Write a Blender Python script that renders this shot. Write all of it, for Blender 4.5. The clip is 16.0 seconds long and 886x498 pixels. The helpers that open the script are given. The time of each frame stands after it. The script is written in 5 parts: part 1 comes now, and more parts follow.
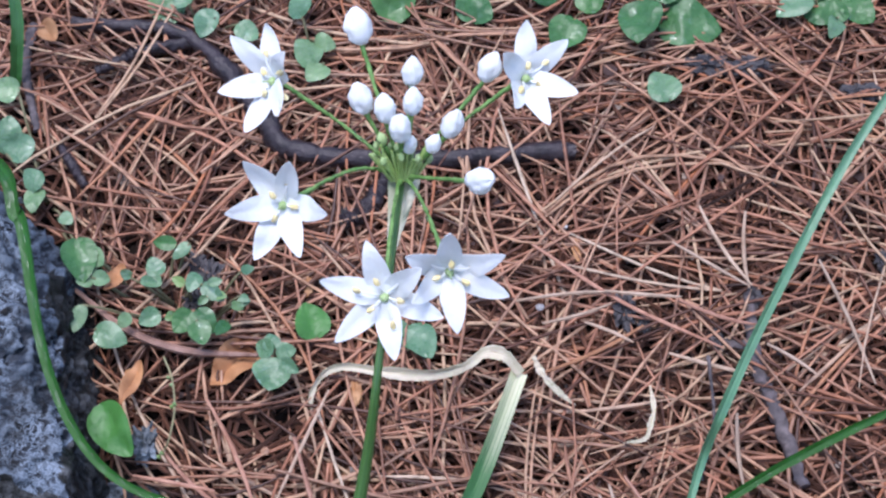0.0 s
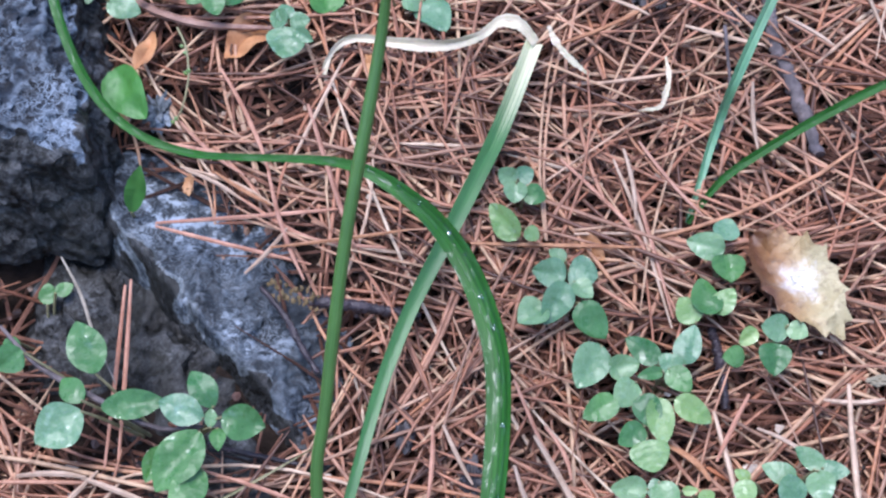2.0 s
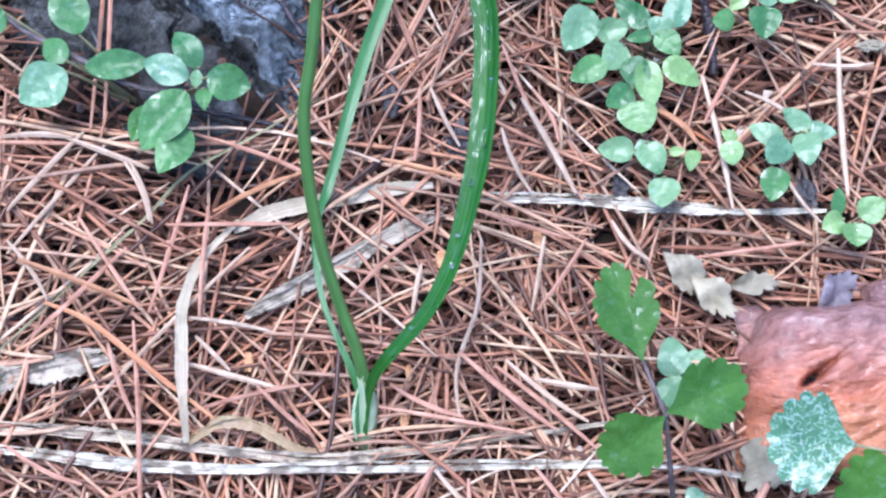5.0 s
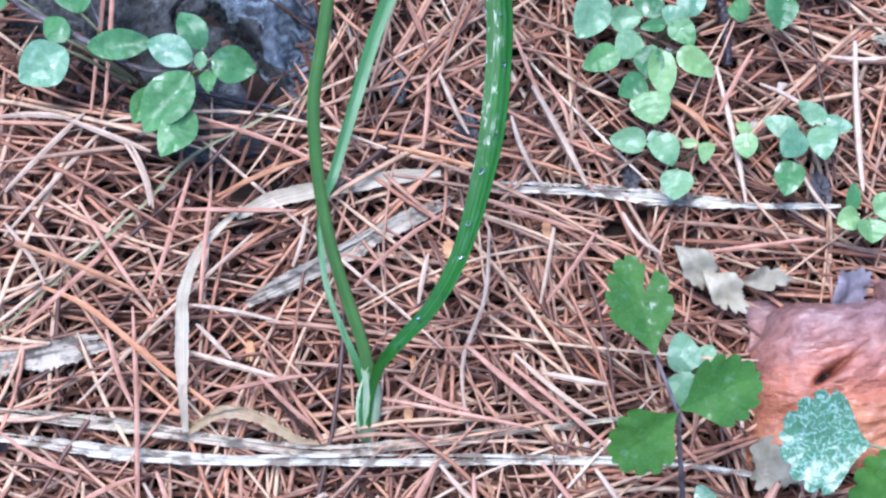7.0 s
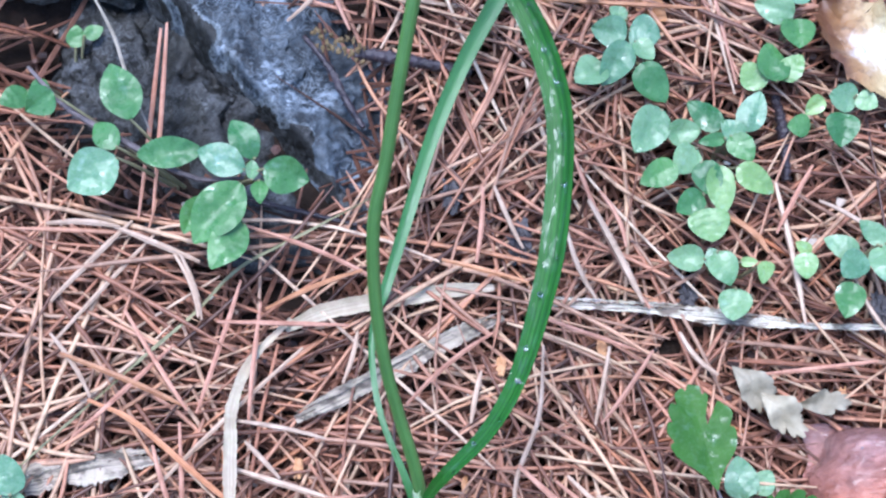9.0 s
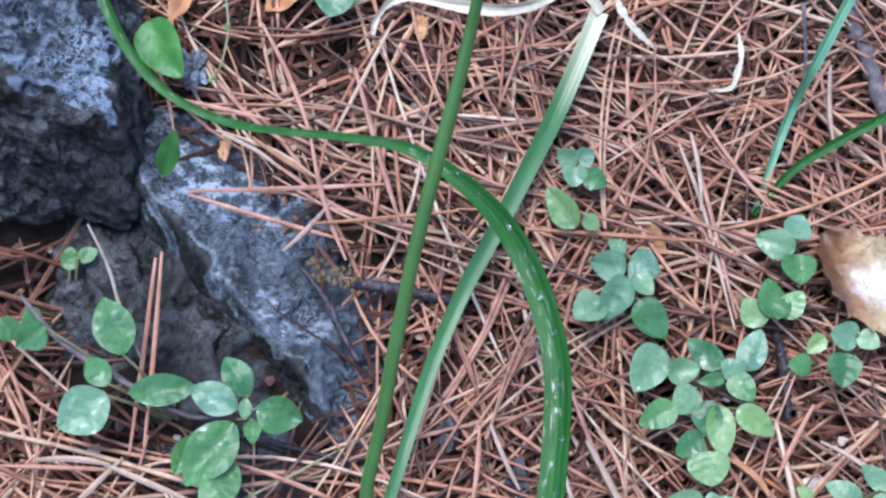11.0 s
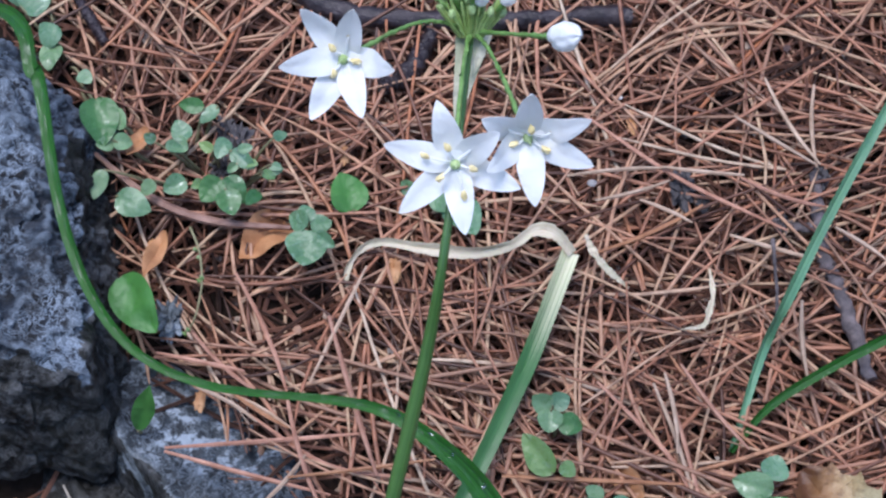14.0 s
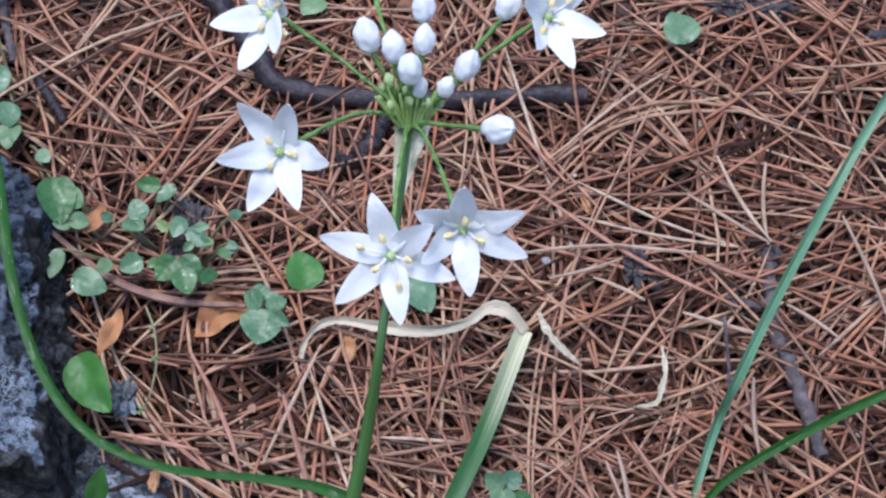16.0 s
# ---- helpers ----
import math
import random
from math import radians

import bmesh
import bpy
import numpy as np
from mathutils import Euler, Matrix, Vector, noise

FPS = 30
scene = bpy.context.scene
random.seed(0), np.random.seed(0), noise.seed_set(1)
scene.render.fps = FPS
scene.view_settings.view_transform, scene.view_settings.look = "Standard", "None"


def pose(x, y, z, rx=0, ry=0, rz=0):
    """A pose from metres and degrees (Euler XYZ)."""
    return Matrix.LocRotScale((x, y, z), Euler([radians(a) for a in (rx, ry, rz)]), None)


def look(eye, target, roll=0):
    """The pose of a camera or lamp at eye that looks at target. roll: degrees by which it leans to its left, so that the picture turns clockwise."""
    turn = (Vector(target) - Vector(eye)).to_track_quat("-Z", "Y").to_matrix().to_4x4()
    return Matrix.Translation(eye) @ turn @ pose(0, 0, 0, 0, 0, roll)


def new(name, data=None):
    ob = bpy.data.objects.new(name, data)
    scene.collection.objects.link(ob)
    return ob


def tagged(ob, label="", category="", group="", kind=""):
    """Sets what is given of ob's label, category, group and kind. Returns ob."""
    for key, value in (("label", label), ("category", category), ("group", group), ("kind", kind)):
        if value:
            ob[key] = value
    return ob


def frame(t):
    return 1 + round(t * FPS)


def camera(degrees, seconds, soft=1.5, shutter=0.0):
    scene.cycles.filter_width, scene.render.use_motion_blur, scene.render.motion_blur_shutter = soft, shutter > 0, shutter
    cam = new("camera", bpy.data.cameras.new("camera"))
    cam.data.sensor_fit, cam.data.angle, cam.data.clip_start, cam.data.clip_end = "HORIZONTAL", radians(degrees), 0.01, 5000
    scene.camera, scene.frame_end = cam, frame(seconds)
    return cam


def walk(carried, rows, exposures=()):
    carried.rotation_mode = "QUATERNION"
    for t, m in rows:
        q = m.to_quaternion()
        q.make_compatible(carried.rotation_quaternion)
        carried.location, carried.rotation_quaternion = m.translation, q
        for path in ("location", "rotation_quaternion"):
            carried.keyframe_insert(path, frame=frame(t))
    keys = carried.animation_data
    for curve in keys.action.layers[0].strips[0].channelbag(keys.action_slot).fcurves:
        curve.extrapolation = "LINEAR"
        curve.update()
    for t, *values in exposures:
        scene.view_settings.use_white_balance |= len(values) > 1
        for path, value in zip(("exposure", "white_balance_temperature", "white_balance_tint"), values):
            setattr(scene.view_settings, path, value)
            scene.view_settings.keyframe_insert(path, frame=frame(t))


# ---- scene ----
# A bank of pine litter with a white-flowered wild garlic, two rocks and small weeds.
# All plans below are in centimetres on the bank's own plane (x across, y up the bank, z off it).
CM = 0.01
BANK = Matrix.Rotation(radians(24), 4, "X")

# ---- camera ----
cam = camera(30.00, 16.0, soft=2.4)
PATH = [
    (0, (2.098, 0.367, 39.324), (2.355, 19.040, 3.951), -1.26),
    (0.5, (1.861, -1.043, 38.473), (1.880, 16.991, 2.769), -1.69),
    (1, (2.023, -2.198, 37.676), (1.594, 15.027, 1.578), -2.88),
    (1.5, (2.411, -3.026, 37.330), (1.944, 13.646, 0.974), -3.10),
    (2, (1.943, -4.274, 36.959), (1.738, 11.707, 0.291), -2.46),
    (2.5, (1.865, -4.989, 36.682), (1.883, 9.459, -0.618), -1.86),
    (3, (1.662, -6.121, 36.352), (1.717, 7.945, -1.093), -1.60),
    (3.5, (1.689, -6.826, 35.884), (1.761, 6.099, -1.970), -1.44),
    (3.7, (1.592, -7.014, 35.890), (1.711, 5.539, -2.089), -1.27),
    (5.8, (1.853, -5.912, 35.732), (1.747, 4.806, -2.805), -1.53),
    (6, (1.741, -5.448, 35.692), (1.678, 5.702, -2.722), -0.92),
    (6.5, (1.744, -5.491, 35.467), (2.070, 6.003, -2.845), 0.98),
    (7, (1.192, -6.548, 35.133), (1.701, 4.217, -3.388), 1.93),
    (7.5, (1.329, -6.840, 35.109), (1.783, 3.261, -3.593), 1.80),
    (8, (0.386, -6.886, 34.692), (0.629, 3.103, -4.040), 0.65),
    (8.5, (0.070, -5.690, 34.626), (0.271, 4.418, -4.075), 1.17),
    (9, (0.103, -4.534, 35.011), (0.555, 6.888, -3.321), 2.40),
    (9.2, (-0.022, -4.508, 34.946), (0.525, 7.245, -3.284), 3.01),
    (11.3, (0.326, -0.214, 35.917), (0.682, 13.423, -1.685), 2.14),
    (11.5, (0.458, 0.320, 36.136), (0.743, 14.262, -1.354), 1.60),
    (12, (0.862, 1.018, 36.526), (0.826, 15.343, -0.821), -0.08),
    (12.5, (1.260, 1.162, 36.449), (1.244, 16.931, -0.312), -0.72),
    (13, (1.094, 1.604, 36.786), (1.387, 17.391, 0.034), 0.22),
    (13.5, (1.228, 1.025, 36.626), (1.419, 17.245, 0.062), -0.09),
    (14, (0.826, 1.471, 36.714), (1.179, 17.531, 0.081), 0.40),
    (14.5, (0.852, 1.680, 36.877), (1.393, 17.655, 0.210), 0.98),
    (15, (1.154, 1.714, 36.896), (1.828, 18.248, 0.480), 1.36),
    (15.5, (1.698, 1.736, 36.808), (2.360, 18.741, 0.609), 1.25),
    (16, (1.644, 1.833, 37.182), (2.305, 19.116, 1.115), 1.11),
]


walk(cam, [(t, BANK @ look(Vector(eye) * CM, Vector(target) * CM, roll)) for t, eye, target, roll in PATH],
     [(0, 0.54, 5910, 19.5), (0.5, 0.17, 5960, 20.5), (1, 0.48, 5960, 20.5), (1.5, 0.95, 5880, 19), (2, 0.88, 5730, 19), (2.5, 1.12, 5670, 18), (3, 1.15, 5610, 18), (3.5, 1.27, 5460, 17), (6.5, 1.24, 5350, 15), (7.5, 1.20, 5280, 15), (8.5, 1.22, 5300, 15),
      (9.2, 1.22, 5350, 15), (11.3, 0.81, 5540, 15.5), (12, 0.44, 5690, 15.5), (12.5, 0.13, 5840, 16.5), (13.5, 0.23, 5870, 15.5), (14.5, 0.52, 5890, 17.5), (15, 0.60, 5890, 18.5), (15.5, 0.35, 5960, 19.5), (16, 0.32, 5910, 17.5)])


# ---- light ----
world = bpy.data.worlds.new("sky")
scene.world = world
world.use_nodes = True
wn = world.node_tree
sky = wn.nodes.new("ShaderNodeTexSky")
sky.sky_type, sky.sun_disc = "NISHITA", False
sky.sun_elevation, sky.sun_rotation = radians(78), radians(200)
sky.air_density, sky.dust_density = 1.0, 1.0
wn.nodes["Background"].inputs["Strength"].default_value = 0.17
wn.links.new(sky.outputs[0], wn.nodes["Background"].inputs["Color"])
sun = new("sun", bpy.data.lights.new("sun", "SUN"))
sun.data.energy, sun.data.angle, sun.data.color = 2.4, radians(30), (1.0, 0.96, 0.91)
sun.matrix_world = look((-0.35, -0.35, 2.0), (0, 0, 0))


# ---- materials ----
def material(name, rough=0.6, spec=0.5):
    m = bpy.data.materials.new(name)
    m.use_nodes = True
    b = m.node_tree.nodes["Principled BSDF"]
    b.inputs["Roughness"].default_value = rough
    b.inputs["Specular IOR Level"].default_value = spec
    return m, m.node_tree, b


def ramp(nt, source, stops):
    r = nt.nodes.new("ShaderNodeValToRGB")
    e = r.color_ramp.elements
    while len(e) < len(stops):
        e.new(0.5)
    for k, (at, c) in enumerate(stops):
        e[k].position, e[k].color = at, (*c, 1)
    nt.links.new(source, r.inputs[0])
    return r.outputs[0]


def texture(nt, kind, scale, detail=4, rough=0.55, space="Object", stretch=None, distort=0):
    co = nt.nodes.new("ShaderNodeTexCoord").outputs[space]
    if stretch:
        mp = nt.nodes.new("ShaderNodeMapping")
        mp.inputs["Scale"].default_value = stretch
        nt.links.new(co, mp.inputs[0])
        co = mp.outputs[0]
    n = nt.nodes.new("ShaderNodeTex" + kind)
    nt.links.new(co, n.inputs["Vector"])
    n.inputs["Scale"].default_value = scale
    if kind == "Noise":
        n.inputs["Detail"].default_value, n.inputs["Roughness"].default_value = detail, rough
        n.inputs["Distortion"].default_value = distort
    return n.outputs[0]


def mix(nt, a, b, fac, how="MIX"):
    m = nt.nodes.new("ShaderNodeMix")
    m.data_type, m.blend_type = "RGBA", how
    for value, socket in ((fac, m.inputs[0]), (a, m.inputs[6]), (b, m.inputs[7])):
        if isinstance(value, bpy.types.NodeSocket):
            nt.links.new(value, socket)
        elif isinstance(value, tuple):
            socket.default_value = (*value, 1)
        else:
            socket.default_value = value
    return m.outputs[2]


def bump(nt, b, source, strength, distance):
    n = nt.nodes.new("ShaderNodeBump")
    n.inputs["Strength"].default_value, n.inputs["Distance"].default_value = strength, distance
    nt.links.new(source, n.inputs["Height"])
    nt.links.new(n.outputs[0], b.inputs["Normal"])


def island(nt):
    return nt.nodes.new("ShaderNodeNewGeometry").outputs["Random Per Island"]


def per_object(nt):
    return nt.nodes.new("ShaderNodeObjectInfo").outputs["Random"]


def soil_material():
    m, nt, b = material("damp_soil", 0.9, 0.2)
    c = ramp(nt, texture(nt, "Noise", 180, 8, 0.7), [(0.3, (0.012, 0.008, 0.006)), (0.55, (0.028, 0.019, 0.014)), (0.75, (0.065, 0.04, 0.028))])
    big = ramp(nt, texture(nt, "Noise", 14, 3), [(0.35, (0.6, 0.55, 0.5)), (0.7, (1, 1, 1))])
    nt.links.new(mix(nt, c, big, 0.8, "MULTIPLY"), b.inputs["Base Color"])
    bump(nt, b, texture(nt, "Noise", 420, 6, 0.7), 0.9, 0.002)
    return m


def needle_material(name, stops, rough=0.55):
    m, nt, b = material(name, rough, 0.4)
    b.inputs["Coat Weight"].default_value, b.inputs["Coat Roughness"].default_value = 0.1, 0.2
    c = ramp(nt, island(nt), stops)
    v = ramp(nt, texture(nt, "Noise", 260, 4, 0.6), [(0.3, (0.42, 0.38, 0.37)), (0.52, (1, 1, 1)), (0.75, (1.3, 1.3, 1.32))])
    nt.links.new(mix(nt, c, v, 0.9, "MULTIPLY"), b.inputs["Base Color"])
    bump(nt, b, texture(nt, "Noise", 1500, 2), 0.2, 0.0004)
    return m


def leaf_material(name, dark, light, rough=0.4, spots=0.0, random_tint=0.25, spec=0.5, net=0.0):
    m, nt, b = material(name, rough, spec)
    c = ramp(nt, texture(nt, "Noise", 90, 5, 0.6), [(0.3, dark), (0.7, light)])
    tint = ramp(nt, per_object(nt), [(0.0, (1 - random_tint, 1 - random_tint * 0.6, 1 - random_tint * 0.4)), (1.0, (1 + random_tint, 1 + random_tint * 0.5, 1))])
    c = mix(nt, c, tint, 1.0, "MULTIPLY")
    if spots:
        # Wet glints, painted as pale colour in random patches.
        s = ramp(nt, texture(nt, "Noise", 480, 2, 0.5), [(0.56, (0, 0, 0)), (0.7, (1, 1, 1))])
        wet = ramp(nt, texture(nt, "Noise", 130, 2), [(0.52, (0, 0, 0)), (0.6, (1, 1, 1))])
        k = mix(nt, s, wet, 1.0, "MULTIPLY")
        c = mix(nt, c, (0.5, 0.64, 0.57), mix(nt, (0, 0, 0), k, spots))
        fine = ramp(nt, texture(nt, "Noise", 1600, 2, 0.5), [(0.5, (0, 0, 0)), (0.66, (0.3 * spots,) * 3)])
        c = mix(nt, c, (0.5, 0.62, 0.56), fine)
        r = ramp(nt, s, [(0.0, (rough,) * 3), (1.0, (0.08,) * 3)])
        nt.links.new(r, b.inputs["Roughness"])
    if net:
        # Pale net: leaf veins, with the wet shine painted along them.
        wrinkle = ramp(nt, texture(nt, "Noise", 620, 3, 0.5, distort=0.5), [(0.44, (0, 0, 0)), (0.49, (net,) * 3), (0.53, (0, 0, 0))])
        c = mix(nt, c, (0.5, 0.64, 0.58), wrinkle)
    nt.links.new(c, b.inputs["Base Color"])
    b.inputs["Subsurface Weight"].default_value = 0.12
    b.inputs["Subsurface Radius"].default_value = (0.001, 0.002, 0.0006)
    bump(nt, b, mix(nt, texture(nt, "Noise", 300, 3), texture(nt, "Voronoi", 420), 0.4), 0.6, 0.0008)
    return m


def blade_material(name, dark, light, rough=0.3, pale=None, pale_from=0.0, pale_to=0.0, gloss=0.0, blots=0.0, spec=0.6, wet=0.0, cracked=0):
    """A strap leaf: lengthwise stripes (u across, v along), with a withered end where one is given."""
    m, nt, b = material(name, rough, spec)
    uv = nt.nodes.new("ShaderNodeTexCoord").outputs["UV"]
    mp = nt.nodes.new("ShaderNodeMapping")
    mp.inputs["Scale"].default_value = (7, cracked, 1) if cracked else (9, 0.6, 1)
    nt.links.new(uv, mp.inputs[0])
    n = nt.nodes.new("ShaderNodeTexNoise")
    n.inputs["Scale"].default_value, n.inputs["Detail"].default_value = 2.2, 6 if cracked else 3
    nt.links.new(mp.outputs[0], n.inputs["Vector"])
    c = ramp(nt, n.outputs[0], [(0.4, dark), (0.53, light)] if cracked else [(0.32, dark), (0.68, light)])
    if cracked:
        rot = ramp(nt, texture(nt, "Noise", 330, 5, 0.62, stretch=(0.5, 1, 1)), [(0.41, tuple(v * 1.1 for v in dark)), (0.52, (1, 1, 1))])
        c = mix(nt, c, rot, 0.85, "MULTIPLY")
    blot = ramp(nt, texture(nt, "Noise", 120, 4), [(0.3, (0.75, 0.8, 0.75)), (0.7, (1.1, 1.08, 1.05))])
    c = mix(nt, c, blot, 0.8, "MULTIPLY")
    if blots:
        grey = ramp(nt, texture(nt, "Noise", 240, 6, 0.7), [(0.42, (1, 1, 1)), (0.55, (0.35, 0.3, 0.27))])
        c = mix(nt, c, grey, blots, "MULTIPLY")
    if pale:
        sep = nt.nodes.new("ShaderNodeSeparateXYZ")
        nt.links.new(uv, sep.inputs[0])
        wob = nt.nodes.new("ShaderNodeMath")
        wob.operation = "MULTIPLY_ADD"
        nt.links.new(n.outputs[0], wob.inputs[0])
        wob.inputs[1].default_value = 0.16
        back = nt.nodes.new("ShaderNodeMath")
        back.operation, back.inputs[1].default_value = "SUBTRACT", 0.08
        nt.links.new(sep.outputs[1], back.inputs[0])
        nt.links.new(back.outputs[0], wob.inputs[2])
        f = ramp(nt, wob.outputs[0], [(pale_from, (0, 0, 0)), (pale_to, (1, 1, 1))])
        c = mix(nt, c, pale, f)
    nt.links.new(c, b.inputs["Base Color"])
    b.inputs["Subsurface Weight"].default_value = 0.1
    b.inputs["Coat Weight"].default_value, b.inputs["Coat Roughness"].default_value = gloss, 0.06 if wet else 0.12
    if wet:
        wide = nt.nodes.new("ShaderNodeMapping")
        wide.inputs["Scale"].default_value = (4.2, 62, 1)
        nt.links.new(uv, wide.inputs[0])
        run = nt.nodes.new("ShaderNodeTexNoise")
        run.inputs["Scale"].default_value, run.inputs["Detail"].default_value, run.inputs["Distortion"].default_value = 1.6, 3, 0.6
        nt.links.new(wide.outputs[0], run.inputs["Vector"])
        film = run.outputs[0]
        nt.links.new(ramp(nt, film, [(0.54, (gloss,) * 3), (0.57, (wet,) * 3)]), b.inputs["Coat Weight"])
        swell = nt.nodes.new("ShaderNodeBump")
        swell.inputs["Strength"].default_value, swell.inputs["Distance"].default_value = 0.5, 0.0012
        nt.links.new(film, swell.inputs["Height"])
        nt.links.new(swell.outputs[0], b.inputs["Coat Normal"])
    b.inputs["Subsurface Radius"].default_value = (0.001, 0.002, 0.0006)
    bump(nt, b, n.outputs[0], 0.22, 0.0008)
    return m


def rock_material(name, dark, mid, pale, amount, scuffs=0.5, fine=340, depth=0.0015):
    """Dark wet stone with wandering lichen lines, pale scuffed patches and worn edges."""
    m, nt, b = material(name, 0.5, 0.2)
    c = ramp(nt, texture(nt, "Noise", 85, 7, 0.62), [(0.36, dark), (0.52, mid), (0.68, tuple(v * 2.1 for v in mid))])
    grain = ramp(nt, texture(nt, "Noise", 700, 4, 0.6), [(0.3, (0.65, 0.65, 0.65)), (0.55, (1, 1, 1)), (0.75, (1.25, 1.25, 1.25))])
    c = mix(nt, c, grain, 0.8, "MULTIPLY")
    line = ramp(nt, texture(nt, "Noise", fine, 3, 0.5, distort=0.5), [(0.42, (0, 0, 0)), (0.46, (1, 1, 1)), (0.49, (0.1,) * 3), (0.52, (0.05,) * 3), (0.55, (1, 1, 1)), (0.59, (0, 0, 0))])
    where = ramp(nt, texture(nt, "Noise", 55, 5, 0.6), [(0.37, (0.03,) * 3), (0.51, (amount,) * 3)])
    c = mix(nt, c, pale, mix(nt, line, where, 1.0, "MULTIPLY"))
    scuff = ramp(nt, texture(nt, "Noise", 240, 7, 0.66, stretch=(1, 1.4, 1)), [(0.5, (0, 0, 0)), (0.56, (1, 1, 1))])
    patch = ramp(nt, texture(nt, "Noise", 48, 4, 0.55), [(0.5, (0, 0, 0)), (0.6, (scuffs,) * 3)])
    c = mix(nt, c, tuple(min(0.7, v * 1.35) for v in pale), mix(nt, scuff, patch, 1.0, "MULTIPLY"))
    crack = ramp(nt, texture(nt, "Noise", 130, 6, 0.6), [(0.47, (1, 1, 1)), (0.492, (0.3, 0.3, 0.3)), (0.505, (0.3, 0.3, 0.3)), (0.525, (1, 1, 1))])
    c = mix(nt, c, crack, 0.6, "MULTIPLY")
    worn = ramp(nt, nt.nodes.new("ShaderNodeNewGeometry").outputs["Pointiness"], [(0.505, (0, 0, 0)), (0.55, (0.5 * amount,) * 3)])
    c = mix(nt, c, pale, mix(nt, worn, grain, 1.0, "MULTIPLY"))
    nt.links.new(c, b.inputs["Base Color"])
    bump(nt, b, mix(nt, texture(nt, "Noise", 150, 9, 0.66), texture(nt, "Noise", 520, 5, 0.6), 0.4), 0.8, depth)
    return m


def plain_material(name, dark, light, scale=150, rough=0.6, stretch=None, bump_by=0.4, bump_scale=500, spec=0.4):
    m, nt, b = material(name, rough, spec)
    c = ramp(nt, texture(nt, "Noise", scale, 6, 0.62, stretch=stretch), [(0.32, dark), (0.68, light)])
    tint = ramp(nt, per_object(nt), [(0.0, (0.85, 0.84, 0.84)), (1.0, (1.12, 1.1, 1.08))])
    nt.links.new(mix(nt, c, tint, 1.0, "MULTIPLY"), b.inputs["Base Color"])
    bump(nt, b, texture(nt, "Noise", bump_scale, 5, 0.65, stretch=stretch), bump_by, 0.001)
    return m


def petal_material():
    m, nt, b = material("white_petal", 0.5, 0.35)
    c = ramp(nt, texture(nt, "Noise", 220, 3), [(0.3, (0.87, 0.895, 0.88)), (0.7, (0.91, 0.925, 0.91))])
    nt.links.new(c, b.inputs["Base Color"])
    bump(nt, b, texture(nt, "Noise", 420, 3), 0.25, 0.0012)
    glow = nt.nodes.new("ShaderNodeBsdfTranslucent")
    nt.links.new(c, glow.inputs["Color"])
    both = nt.nodes.new("ShaderNodeMixShader")
    both.inputs[0].default_value = 0.22
    nt.links.new(b.outputs[0], both.inputs[1])
    nt.links.new(glow.outputs[0], both.inputs[2])
    nt.links.new(both.outputs[0], nt.nodes["Material Output"].inputs["Surface"])
    return m


def bark_material():
    m, nt, b = material("red_pine_bark", 0.2, 0.6)
    co = nt.nodes.new("ShaderNodeTexCoord").outputs["Object"]
    sep = nt.nodes.new("ShaderNodeSeparateXYZ")
    nt.links.new(co, sep.inputs[0])
    n = texture(nt, "Noise", 90, 6, 0.65)
    wob = nt.nodes.new("ShaderNodeMath")
    wob.operation = "MULTIPLY_ADD"
    nt.links.new(n, wob.inputs[0])
    wob.inputs[1].default_value = 0.02
    nt.links.new(sep.outputs[1], wob.inputs[2])
    c = ramp(nt, wob.outputs[0], [(0.0, (0.5, 0.19, 0.085)), (0.009, (0.45, 0.145, 0.08)), (0.016, (0.35, 0.145, 0.105)), (0.026, (0.26, 0.135, 0.12))])
    spots = ramp(nt, texture(nt, "Noise", 260, 6, 0.65), [(0.35, (0.55, 0.5, 0.5)), (0.58, (1, 1, 1)), (0.72, (1.4, 1.4, 1.4))])
    nt.links.new(mix(nt, c, spots, 0.8, "MULTIPLY"), b.inputs["Base Color"])
    b.inputs["Coat Weight"].default_value, b.inputs["Coat Roughness"].default_value = 0.22, 0.1
    bump(nt, b, texture(nt, "Noise", 170, 6, 0.6, stretch=(0.6, 1.5, 1)), 1.0, 0.003)
    return m


def water_material():
    m, nt, b = material("rain_water", 0.03, 0.5)
    b.inputs["Transmission Weight"].default_value, b.inputs["IOR"].default_value = 1.0, 1.33
    b.inputs["Base Color"].default_value = (0.95, 0.97, 0.97, 1)
    return m


SOIL = soil_material()
NEEDLE = needle_material("dry_pine_needle", [(0.0, (0.06, 0.026, 0.017)), (0.14, (0.17, 0.068, 0.037)), (0.3, (0.33, 0.138, 0.074)), (0.45, (0.27, 0.155, 0.098)), (0.6, (0.41, 0.185, 0.107)), (0.75, (0.43, 0.255, 0.153)), (0.87, (0.5, 0.34, 0.209)), (0.95, (0.36, 0.13, 0.054)), (1.0, (0.55, 0.43, 0.307))], 0.48)
OLD_NEEDLE = needle_material("old_pine_needle", [(0.0, (0.04, 0.022, 0.016)), (0.5, (0.16, 0.07, 0.042)), (1.0, (0.3, 0.15, 0.1))], 0.6)
ROCK_DARK = rock_material("dark_blue_rock", (0.002, 0.003, 0.005), (0.012, 0.016, 0.023), (0.27, 0.33, 0.4), 0.78, 0.3)
ROCK_GREY = rock_material("grey_rock", (0.009, 0.012, 0.015), (0.033, 0.041, 0.049), (0.3, 0.35, 0.4), 0.4, 0.7, 300, 0.0014)
ROCK_PALE = rock_material("pale_rock_ridge", (0.03, 0.036, 0.04), (0.085, 0.1, 0.108), (0.33, 0.37, 0.4), 0.5, 0.6, 300)
